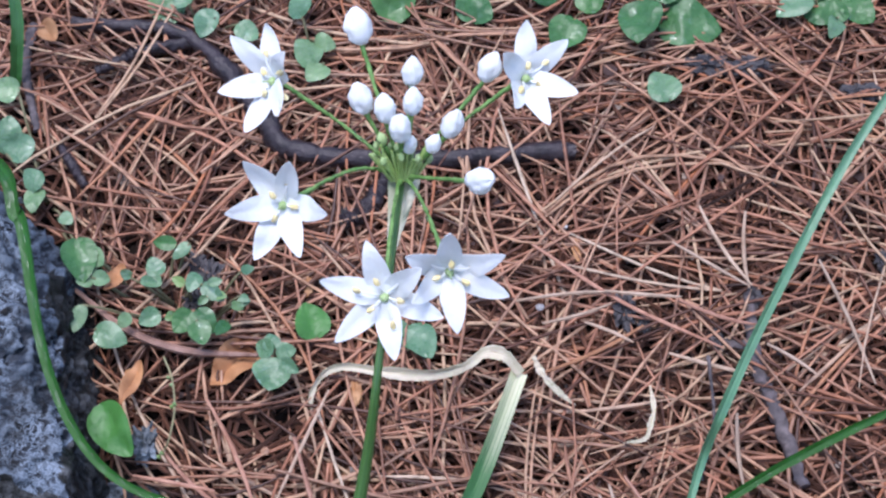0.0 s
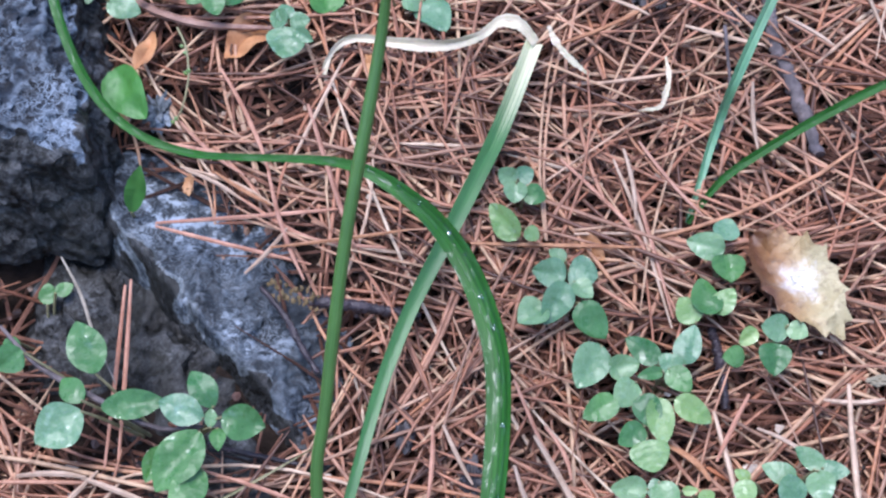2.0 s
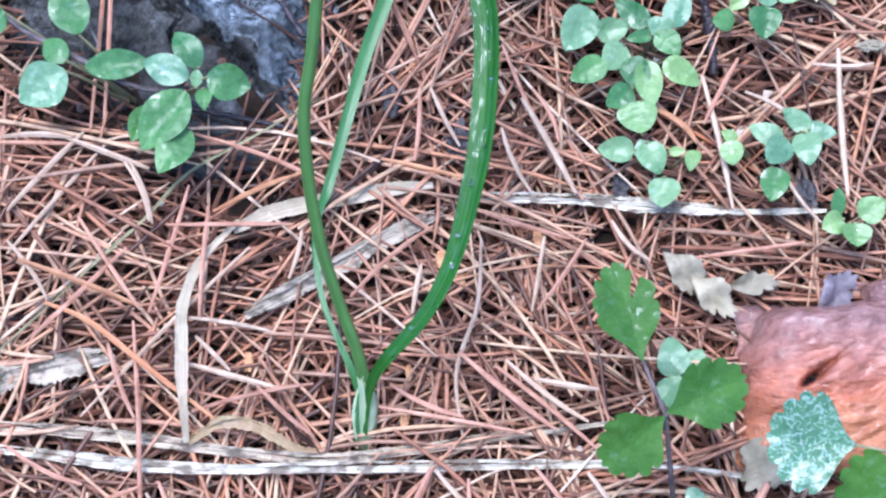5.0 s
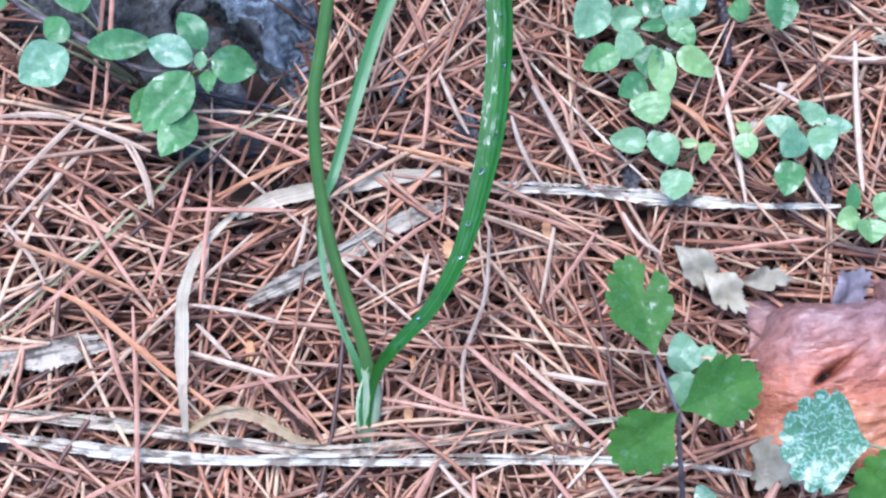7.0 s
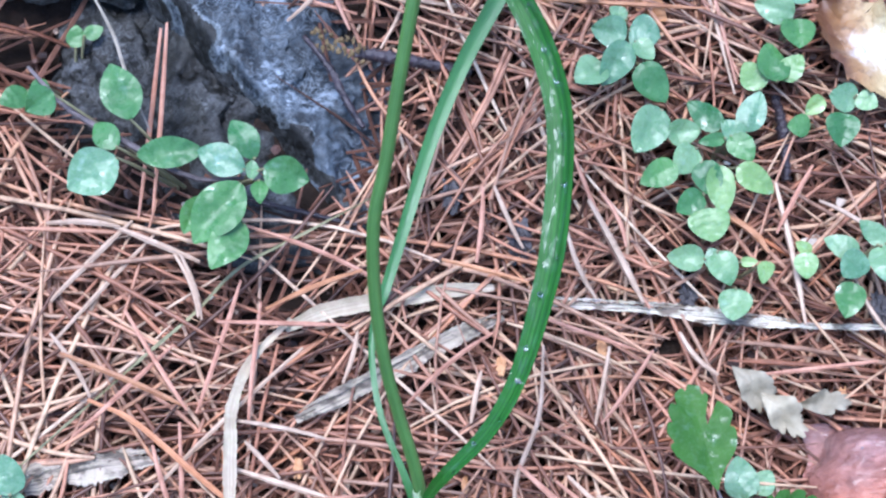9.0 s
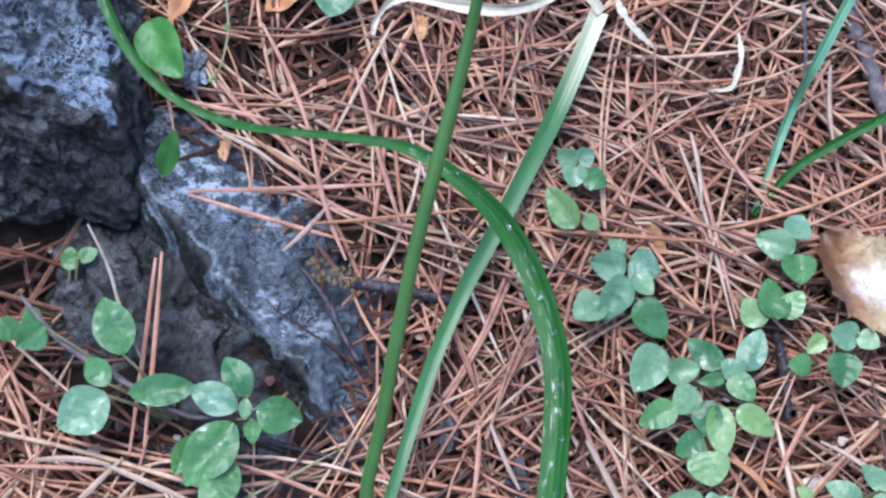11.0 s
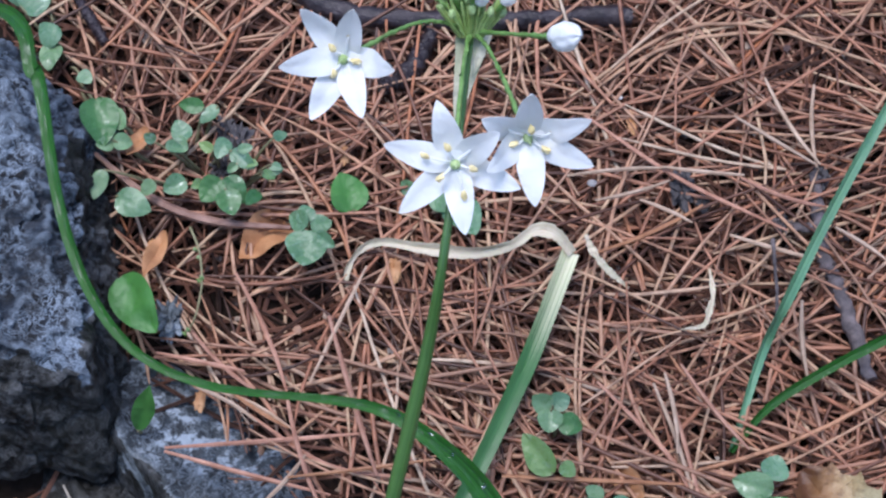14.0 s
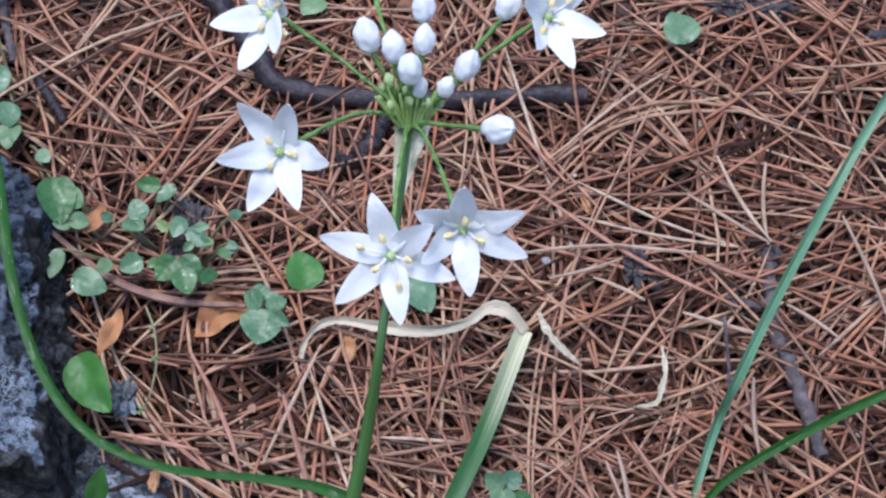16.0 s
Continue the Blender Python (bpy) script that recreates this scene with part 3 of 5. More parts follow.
    return tagged(ob, "small crumbs of bark, scales and grit among the needles", "litter", kind="stuff")


debris(4500, 11)


# ---- rocks ----
def split_rock(at, planes, rough, scale, seed, detail=7, broken=(), ridge=(), chip=1.0, worn=()):
    """A broken rock: a ball cut by planes (each a normal and a place on it), then roughened; its broken planes get
    brown stone darkened for shade.
    """
    bm = bmesh.new()
    cuts = [(Vector(n).normalized(), Vector(p) - Vector(at)) for n, p in planes]
    for v in bmesh.ops.create_icosphere(bm, subdivisions=detail, radius=1)["verts"]:
        d = v.co.normalized()
        r = min([(p.dot(n) / n.dot(d)) for n, p in cuts if n.dot(d) > 0.05] + [9.0])
        q = d * r
        fine = 0.06 * noise.noise(q * 4.5) + 0.03 * noise.noise(q * 9.0) - 0.11 * abs(noise.noise(q * 3.4 + Vector((seed, 2, 0)))) - 0.06 * abs(noise.noise(q * 7.3))
        fine += 0.12 * noise.cell(q * 0.9 + Vector((0.4 * noise.noise(q * 1.5),) * 3)) - 0.16 * abs(noise.noise(q * 2.1)) - 0.3 * abs(noise.noise(q * 0.8 + Vector((0, seed, 0))))
        q += d * (rough * noise.fractal(q * scale + Vector((seed, 0, 0)), 0.9, 2.1, 6) + chip * fine)
        v.co = q * CM
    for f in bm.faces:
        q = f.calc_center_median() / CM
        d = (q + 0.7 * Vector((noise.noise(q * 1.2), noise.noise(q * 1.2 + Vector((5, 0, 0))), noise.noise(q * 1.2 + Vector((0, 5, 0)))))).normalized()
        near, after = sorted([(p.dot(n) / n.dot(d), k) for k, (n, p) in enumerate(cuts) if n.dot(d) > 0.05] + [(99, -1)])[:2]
        # Broken faces take the brown stone that has shade in its colour.
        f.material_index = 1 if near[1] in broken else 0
        if {near[1], after[1]} == set(ridge) and near[1] == ridge[0] and after[0] - near[0] < 0.7 + 0.45 * noise.noise(q * 1.3):
            f.material_index = 2
        if near[1] in worn and noise.noise(q * 0.9) > -0.2:
            f.material_index = 2
    bmesh.ops.smooth_vert(bm, verts=bm.verts, factor=0.15, use_axis_x=True, use_axis_y=True, use_axis_z=True)
    return bm


def rocks():
    at = (-10.5, 17.0, -0.5)
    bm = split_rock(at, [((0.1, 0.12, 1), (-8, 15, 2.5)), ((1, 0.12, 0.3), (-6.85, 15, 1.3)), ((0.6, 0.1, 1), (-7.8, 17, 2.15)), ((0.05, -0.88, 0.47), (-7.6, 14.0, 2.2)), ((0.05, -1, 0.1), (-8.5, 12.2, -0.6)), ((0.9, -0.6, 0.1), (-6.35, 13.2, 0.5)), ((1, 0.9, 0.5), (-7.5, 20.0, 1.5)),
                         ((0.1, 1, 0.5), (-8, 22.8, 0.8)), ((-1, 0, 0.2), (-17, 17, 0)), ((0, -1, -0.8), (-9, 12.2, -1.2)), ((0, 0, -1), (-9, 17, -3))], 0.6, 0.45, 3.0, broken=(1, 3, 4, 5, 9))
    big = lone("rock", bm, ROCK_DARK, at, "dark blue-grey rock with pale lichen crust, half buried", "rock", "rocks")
    big.data.materials.append(ROCK_BROKEN_SHADED)
    at = (-4.2, 9.8, -2.4)
    bm = split_rock(at, [((0.16, 0.2, 1), (-4.0, 10.4, 0.05)), ((-1.25, -1.0, 0.75), (-3.95, 10.0, 0.0)), ((0.7, -0.1, 1), (-1.6, 8.5, -0.2)), ((1, 0.1, 0.3), (-0.6, 8.5, -0.6)), ((0.15, 1, 0.4), (-4.6, 14.9, -0.6)), ((0.9, 1, 0.35), (-1.2, 12.6, -0.55)),
                         ((0.4, -1, 0.4), (-1.6, 5.9, -0.1)), ((0, 0, -1), (-4, 9, -5))], 0.22, 0.9, 8.0, broken=(1,), ridge=(0, 1), chip=0.62, worn=(6,))
    # The low block is wholly of the brown stone darkened for shade.
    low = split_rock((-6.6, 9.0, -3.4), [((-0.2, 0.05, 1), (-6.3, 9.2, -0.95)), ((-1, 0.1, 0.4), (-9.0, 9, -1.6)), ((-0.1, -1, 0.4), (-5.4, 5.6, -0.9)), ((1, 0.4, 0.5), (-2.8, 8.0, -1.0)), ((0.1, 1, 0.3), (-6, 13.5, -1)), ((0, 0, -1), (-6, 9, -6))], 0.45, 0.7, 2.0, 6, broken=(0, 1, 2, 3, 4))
    for v in low.verts:
        v.co += Vector((-6.6 - at[0], 9.0 - at[1], -3.4 - at[2])) * CM
    spare = bpy.data.meshes.new("spare")
    low.to_mesh(spare)
    low.free()
    bm.from_mesh(spare)
    flat = lone("rock", bm, ROCK_GREY, at, "low grey rock with a pale ridge, sunk in the litter", "rock", "rocks")
    flat.data.materials.append(ROCK_BROKEN_SHADED)
    flat.data.materials.append(ROCK_PALE)


rocks()


# ---- the wild garlic ----
RIGHT, UP, TOWARD = Vector((1, 0, 0)), Vector((0, 0.884, 0.467)), Vector((0, -0.467, 0.884))


def seen_way(x, y, z=0.0):
    return RIGHT * x + UP * y + TOWARD * z


garlic = thing("wild_garlic_plant", (0, 0, -0.4), "flowering wild garlic with white star flowers, rooted in the litter", "flowering plant")
FOOT = (0, 0, -0.4)
STALK = [(-0.06, -0.72, -0.35), (0.09, 0.01, 0.41), (-0.06, 0.81, 1.25), (-0.37, 1.68, 2.16), (-0.66, 2.60, 3.14), (-0.84, 3.67, 4.25), (-0.85, 4.76, 5.40)] + [(-0.61, 5.68, 6.36), (-0.35, 6.84, 7.58), (0.05, 8.40, 9.22)] + [(0.79, 10.71, 11.64), (1.15, 12.26, 13.27)]
HUB = [(1.59, 15.85, 12.94)][0]
part("stem", tube(bmesh.new(), [*STALK, HUB], [0.15, 0.14, 0.135, 0.13, 0.13, 0.13, 0.13, 0.128, 0.125, 0.075, 0.055], 12, 70, 0.0, FOOT), STEM, garlic, "long slender green flower stem")
foot_line = [Vector(STALK[0]) + Vector((0, -0.12, -0.4)), Vector(STALK[0]), Vector(STALK[0]).lerp(Vector(STALK[1]), 0.5), Vector(STALK[1]), Vector(STALK[1]).lerp(Vector(STALK[2]), 0.55)]
part("sheath", tube(bmesh.new(), foot_line, [0.2, 0.26, 0.25, 0.2, 0.13], 14, 18, 0.1, FOOT), SHEATH, garlic, "pale green sheath at the foot")
part("membrane", blade(bmesh.new(), [(-0.18, -0.83, 0.30), (-0.21, -0.41, 0.70), (-0.13, 0.02, 0.95), (0.04, 0.37, 1.30)], [0.03, 0.08, 0.06, 0.02], (-0.5, -0.3, 1), 14, 0.4, 0.02, FOOT), SHEATH, garlic, "pale papery skin on the sheath")
ARCH = [(-0.03, -0.67, 0.10), (0.07, -0.09, 0.60), (0.26, 0.33, 1.20), (0.61, 0.66, 1.85), (1.37, 1.38, 2.30), (1.96, 2.34, 2.70), (2.40, 3.66, 3.10), (2.72, 5.13, 3.40)] + [(2.88, 7.28, 3.60), (2.66, 8.73, 3.60), (2.15, 10.14, 3.50), (1.44, 11.05, 3.80), (0.46, 11.82, 4.00), (-0.42, 12.29, 3.90), (-1.58, 12.60, 3.60), (-2.90, 12.84, 3.30), (-4.13, 13.21, 2.90), (-5.32, 13.77, 2.90)] + [(-6.26, 14.73, 2.90), (-7.03, 16.17, 2.90), (-7.55, 17.85, 3.10), (-8.07, 20.40, 3.30)] + [(-8.28, 20.79, 3.40), (-8.49, 21.67, 3.50), (-9.06, 22.42, 3.20), (-10.21, 23.24, 2.20)]
arch = part("leaf", blade(bmesh.new(), ARCH, [0.16, 0.22, 0.26, 0.3, 0.34, 0.4, 0.5, 0.58, 0.6, 0.58, 0.55, 0.45, 0.33, 0.24, 0.18, 0.17, 0.19, 0.2, 0.24, 0.27, 0.3, 0.36, 0.42, 0.42, 0.35, 0.2], (-0.5, -0.1, 1), 110, 0.45, 0.06, FOOT), BLADE, garlic, "long glossy strap leaf arching over to a rock")
DROP = water_material()
spots = curve(ARCH, 200)
for k in range(16):
    at = spots[24 + k * 5 + (k * k) % 4] - Vector(FOOT) + Vector((random.uniform(-0.16, 0.16), 0, 0.05))
    part("water_drop", lump(bmesh.new(), at, (random.uniform(0.03, 0.06), random.uniform(0.03, 0.07), 0.03), 2, 0.2, 2.0, k), DROP, arch, "clear rain drop")
BACK = [(-0.09, -0.67, 0.10), (-0.05, 0.05, 0.50), (-0.28, 0.72, 0.85), (-0.79, 1.98, 1.00), (-1.00, 3.27, 0.90), (-0.93, 4.19, 0.80)] + [(-0.72, 4.86, 0.60), (-0.23, 6.48, 0.90), (0.24, 8.11, 0.90), (0.93, 9.91, 0.90), (1.78, 11.63, 0.90), (2.66, 13.46, 0.80)] + [(3.33, 14.99, 0.60), (4.19, 17.10, 0.80)]
part("leaf", blade(bmesh.new(), BACK, [0.3, 0.2, 0.14, 0.13, 0.16, 0.22, 0.28, 0.33, 0.38, 0.43, 0.46, 0.44], (0.1, -0.5, 0.85), 70, 0.4, 0.06, FOOT), BROKEN, garlic, "broken strap leaf turning yellow at its bend")
TIP = [(4.23, 17.04, 0.85), (3.84, 17.43, 1.10), (3.35, 17.54, 1.10), (2.78, 17.25, 0.90), (1.85, 17.21, 0.60), (0.70, 17.38, 0.50), (-0.31, 17.56, 0.50), (-0.86, 17.35, 0.40), (-1.13, 16.90, 0.20), (-1.10, 16.48, 0.00)]
part("leaf_tip", blade(bmesh.new(), TIP, [0.24, 0.31, 0.3, 0.24, 0.31, 0.28, 0.2, 0.16, 0.15, 0.1], (0.0, -0.6, 0.8), 60, 0.5, 0.04, FOOT, ragged=0.3, twist=(0, 25, -20, 15, -30, 20)), WITHERED, garlic, "withered pale tip of the broken leaf")


def flower(at, face, tips, droop):
    """A six-petalled star on a curved stalk from the hub: face is where it looks, tips the ends of its petals across and up, in hundredths of a centimetre."""
    n = face.normalized()
    c = Vector(at) - Vector(FOOT)
    foot = c - n * 0.12
    hub = Vector(HUB) - Vector(FOOT)
    mid = hub.lerp(foot, 0.55) + seen_way(0, droop, -0.25)
    line = [hub, hub.lerp(mid, 0.5) + seen_way(0, droop * 0.4), mid, foot]
    stalk = part("pedicel", tube(bmesh.new(), line, [0.05, 0.036, 0.034, 0.05], 8, 60, 0.6), PEDICEL, garlic)
    for k, q in enumerate(curve(line, 14)[2:13]):
        if random.random() < 0.75:
            size = random.uniform(0.02, 0.042)
            part("water_drop", lump(bmesh.new(), q + seen_way(random.uniform(-0.03, 0.03), random.uniform(-0.05, 0.02), 0.02), (size, size, size * 0.9), 2, 0.15, 2.0, k), DROP, stalk, "clear rain drop")
    centre = part("flower", lump(bmesh.new(), c + n * 0.05, (0.085, 0.085, 0.1), 2, 0.15, 2.0, at[0], n), OVARY, garlic, "white six-petalled star flower")
    for k, (px, py) in enumerate(tips):
        flat = math.hypot(px, py) / 100
        way = seen_way(px / 100, py / 100, math.sqrt(max(1.04 - flat * flat, 0.02)))
        reach = way.length
        way.normalize()
        up = (n * 1.4 + TOWARD * 0.4 - way * 0.3).normalized()
        out = (way - n * way.dot(n)).normalized()
        part("petal", leaf(bmesh.new(), c + out * 0.04 - n * (0.02 if k % 2 else 0.05), way, up, reach, 0.225, 18, 8, 0.2, 0.1, 0.05, thick=0.02, wave=0.14, seed=at[0] + k), PETAL, centre)
        out.rotate(Matrix.Rotation(radians(random.uniform(-10, 10)), 3, n))
        end = c + out * random.uniform(0.42, 0.52) + n * 0.13 if k % 2 else c + out * random.uniform(0.2, 0.32) + n * random.uniform(0.14, 0.2)
        part("stamen", tube(bmesh.new(), [c + out * 0.06, c.lerp(end, 0.6) + n * 0.06, end], [0.035, 0.02, 0.012], 5, 5), PETAL, centre)
        part("anther", lump(bmesh.new(), end, (0.055, 0.05, 0.085), 2, 0.5, 2.5, k, out), ANTHER, centre)
    part("style", tube(bmesh.new(), [c + n * 0.1, c + n * 0.25, c + n * 0.33], [0.02, 0.015, 0.012], 5, 3), OVARY, centre)


flower((1.25, 12.83, 14.04), seen_way(0.05, -0.15, 1), [(-25, 91), (-104, 29), (-82, -72), (14, -104), (96, -38), (62, 43)], 0.35)
flower((2.37, 13.25, 14.10), seen_way(0.12, -0.45, 1), [(3, 57), (87, 16), (97, -49), (11, -104), (-61, -52), (-66, 22)], 0.25)
flower((-0.43, 14.43, 14.52), seen_way(-0.3, -0.3, 1), [(-63, 69), (12, 57), (74, -22), (23, -87), (-54, -90), (-94, -15)], 0.3)
UPPER = [(-0.67, 17.25, 14.11), (3.88, 17.14, 14.09)]
flower(UPPER[0], seen_way(-0.75, -0.1, 1), [(-80, 80), (-17, 99), (15, 36), (6, -66), (-60, -87), (-101, -16)], 0.1)
flower(UPPER[1], seen_way(0.5, -0.15, 1), [(12, 97), (80, 63), (90, -29), (42, -76), (-16, -56), (-33, 33)], 0.1)


def bud(at, size, lean, mat=PETAL):
    c = Vector(at) - Vector(FOOT)
    hub = Vector(HUB) - Vector(FOOT)
    way = ((c - hub).normalized() * 0.8 + lean).normalized()
    foot = c - way * size * 0.95
    part("pedicel", tube(bmesh.new(), [hub, hub.lerp(foot, 0.5) - TOWARD * 0.08, foot], [0.045, 0.034, 0.05], 8, 30, 0.5), PEDICEL, garlic)
    bm = bmesh.new()
    made = bmesh.ops.create_uvsphere(bm, u_segments=30, v_segments=18, radius=1)
    turn = Vector((0, 0, 1)).rotation_difference(way).to_matrix()
    for v in made["verts"]:
        d = v.co.copy()
        a = math.atan2(d.y, d.x)
        w = size * 0.78 * (0.84 + 0.24 * abs(math.cos(1.5 * a + at[0] * 5 + d.z * 0.7)) ** 0.7 * (0.5 + 0.5 * max(0, d.z + 0.3))) * (1 - 0.42 * max(0, d.z) ** 2.5)
        w *= 1 + 0.2 * noise.noise(d * 2.2 + Vector((at[0] * 3, at[1] * 3, 0)))
        v.co = (turn @ Vector((d.x * w, d.y * w, d.z * size * (1.08 + 0.16 * abs(math.cos(1.5 * a + at[0] * 5)) if d.z > 0 else 0.95))) + c) * CM
    part("bud", bm, mat, garlic, "closed white flower bud")


for x, y, z, s in [(*p, s) for p, s in zip([(0.88, 18.29, 14.22), (1.83, 17.41, 13.99), (1.83, 16.71, 14.07), (0.91, 16.84, 14.02), (1.33, 16.56, 14.10), (1.60, 16.13, 14.10), (2.52, 16.27, 13.96), (2.18, 15.98, 13.80), (1.75, 16.03, 13.71), (3.25, 17.44, 14.01)], [0.34, 0.26, 0.25, 0.29, 0.27, 0.27, 0.27, 0.19, 0.18, 0.28])]:
    bud((x, y, z), s, seen_way(0, 0.5, 0.1))
bud((2.94, 14.56, 14.89), 0.31, seen_way(0.4, 0.0, 0.5))
bud([(1.25, 16.19, 13.68)][0], 0.13, seen_way(0, 0.5, 0.1), OVARY)
part("spathe", blade(bmesh.new(), [(1.63, 15.91, 12.95), (1.56, 15.54, 12.78), (1.47, 15.17, 12.60), (1.38, 14.80, 12.40), (1.32, 14.35, 12.14)], [0.62, 0.5, 0.36, 0.22, 0.06], TOWARD, 20, 0.55, 0.025, FOOT), SPATHE, garlic, "pale papery spathe under the flower head")
part("spathe", blade(bmesh.new(), [(1.90, 15.76, 13.07), (1.75, 15.46, 12.91), (1.59, 15.12, 12.69)], [0.1, 0.16, 0.03], TOWARD, 14, 0.4, 0.02, FOOT), SPATHE, garlic, "torn papery edge of the spathe")
for k in range(33):
    across = (k % 11 - 5) / 5
    tall = 0.3 + 0.35 * random.random()
    start = Vector(HUB) - Vector(FOOT) + seen_way(across * 0.19, -0.1, 0.05 + 0.05 * (k // 11))
    end = start + seen_way(across * 0.34 + random.uniform(-0.06, 0.06), tall, 0.1 + 0.15 * (k // 11))
    part("stub", tube(bmesh.new(), [start, start.lerp(end, 0.5), end], [0.032, 0.028, 0.026], 6, 10, 0.5), PEDICEL_PALE, garlic, "short pale flower stalk")
    if k % 3 == 0:
        part("bud", lump(bmesh.new(), end, (0.06, 0.06, 0.09), 2, 0.3, 2.0, k, (across * 0.4, 0.6, 0.6)), OVARY, garlic, "tiny green bud")


# ---- grass blades ----
def grass():
    foot = [(7.79, 12.45, -0.30)][0]
    g = thing("grass_tuft", foot, "grass tuft of two blue-green blades growing from the litter", "grass")
    one = [foot] + [(8.59, 14.65, 0.40), (9.00, 15.43, 1.60), (9.95, 17.14, 2.60), (11.13, 19.06, 3.60), (12.35, 20.94, 4.40), (13.49, 22.40, 5.00), (14.59, 23.82, 5.20)]
    part("grass_blade", blade(bmesh.new(), one, [0.16, 0.26, 0.27, 0.26, 0.25, 0.24, 0.18], (0.3, -0.4, 0.85), 40, 0.5, 0.04, foot), BLADE_BLUE, g)
    two = [foot] + [(8.67, 13.38, 0.20), (10.05, 14.13, 0.70), (11.25, 14.62, 1.20), (12.31, 15.00, 1.60), (14.00, 15.56, 2.20)]
    part("grass_blade", blade(bmesh.new(), two, [0.12, 0.22, 0.24, 0.24, 0.15], (0.1, -0.4, 0.9), 30, 0.5, 0.04, foot), BLADE, g)

    foot = (-9.51, 26.68, 0.3)
    g = thing("grass_tuft", foot, "single bright green grass blade behind the dark rock", "grass")
    part("grass_blade", blade(bmesh.new(), [(-9.51, 26.68, 0.3), (-9.31, 27.21, 1.2), (-9.2, 27.86, 1.9), (-9.35, 28.77, 2.5), (-9.79, 29.92, 2.8)], [0.3, 0.36, 0.34, 0.3, 0.1], (0.2, -0.5, 0.8), 30, 0.5, 0.04, foot), BROKEN, g)


grass()


# ---- sticks and twigs ----
def stick(name, lines, mat, label, category="stick", group=""):
    """lines: rows of control points and radii; the first is the main piece, the rest are its branches."""
    foot = lines[0][0][0]
    e = thing(name, foot, label, category, group)
    for k, (points, radii) in enumerate(lines):
        part("branch" if k else "main_stem", tube(bmesh.new(), points, radii, 12, 60, 0.5, foot, k + points[0][0]), mat, e)


stick("fallen_stick", [
    ([(-8.11, 28.87, 0.10), (-6.60, 28.75, 0.10), (-5.12, 28.49, 0.10), (-4.11, 27.76, 0.10), (-3.27, 26.57, 0.10), (-2.45, 25.40, 0.10), (-2.04, 24.55, 0.10), (-0.87, 24.14, 0.10), (1.16, 23.93, 0.10), (3.51, 23.93, 0.10), (4.92, 24.00, 0.10), (6.14, 23.99, 0.10)], [0.19, 0.2, 0.24, 0.3, 0.3, 0.26, 0.25, 0.26, 0.26]),
    ([(-4.71, 28.15, 0.00), (-6.08, 27.87, 0.00), (-7.34, 27.22, 0.00)], [0.2, 0.19, 0.14]),
    ([(1.00, 23.67, 0.00), (0.36, 22.44, 0.00), (-0.33, 22.03, 0.00)], [0.2, 0.28, 0.2])], BARK_DARK, "wet dark forked stick lying on the needles")
stick("fallen_stick", [([(10.43, 19.49, -0.02), (10.38, 17.53, -0.02), (10.71, 16.18, -0.02), (11.15, 14.08, -0.02)], [0.15, 0.18, 0.2, 0.17]), ([(10.39, 17.97, -0.00), (9.74, 18.06, -0.00), (9.24, 18.24, 0.00)], [0.13, 0.13, 0.1])], TWIG, "thin grey-brown stick on the needles")
stick("fallen_twig", [([(-9.19, 28.79, 0.20), (-9.31, 27.32, 0.20), (-8.80, 25.18, 0.20)], [0.14, 0.14, 0.1])], TWIG, "grey twig lying among the needles", "twig")
stick("fallen_twig", [([(-8.21, 24.85, 0.00), (-7.80, 24.16, 0.00), (-7.37, 23.42, 0.00)], [0.12, 0.15, 0.12])], BARK_DARK, "short dark twig on the needles", "twig")
stick("fallen_twig", [([(-2.66, 10.85, 0.30), (-2.04, 10.05, 0.30), (-1.64, 9.24, 0.30), (-1.27, 8.63, 0.30)], [0.06, 0.08, 0.08, 0.06])], BARK_DARK, "thin dark twig resting on the grey rock", "twig")
stick("fallen_twig", [([(-3.89, 7.03, 0.10), (-2.84, 6.76, 0.10), (-1.39, 6.41, 0.10)], [0.06, 0.07, 0.05])], BARK_DARK, "thin dark twig beside the grey rock", "twig")
stick("fallen_twig", [([(-1.5, 10.5, 0.15), (-0.35, 10.33, 0.2), (1.15, 10.05, 0.1)], [0.13, 0.15, 0.1])], BARK_DARK, "short dark wet twig beside the grey rock", "twig")
# One dark piece stands for a shaded gap and a brown weed stem.
stick("fallen_twig", [([(8.05, 9.5, 0.1), (8.15, 8.6, 0.25), (8.2, 7.5, 0.1)], [0.1, 0.13, 0.1])], BARK_DARK, "dark piece for the shaded gap and brown stem under the round-leaved weed", "twig")
stick("seedling_stalk", [([(9.00, 17.34, 0.90), (9.03, 15.69, 0.40), (8.68, 14.42, -0.20)], [0.05, 0.035, 0.04])], TWIG, "thin dry brown stalk standing in the litter", "stalk")


# ---- dead straws ----
def straw(points, width, mat, label, fold=0.3):
    foot = points[0]
    wide = 0.7 if mat in (STRAW, GREY_STRAW) else 1.0
    e = thing("dead_straw", foot, label, "dead grass", "dead straws on the litter")
    part("straw_blade", blade(bmesh.new(), points, [width * 0.5, width * wide, width * 1.05 * wide, width * 0.9 * wide, width * 0.35], (0.05, -0.25, 1), 150, fold, 0.03, foot, ragged=0.2 if mat is SMOOTH_STRAW else 0.45), mat, e)
    if width > 0.2 and mat is not SMOOTH_STRAW:
        shift = [Vector(p) + Vector((0, width * (0.48 + 0.12 * math.sin(k * 2.7 + foot[0])), 0.07 + 0.05 * math.sin(k * 1.9))) for k, p in enumerate(points[:-1] if len(points) > 4 else points)]
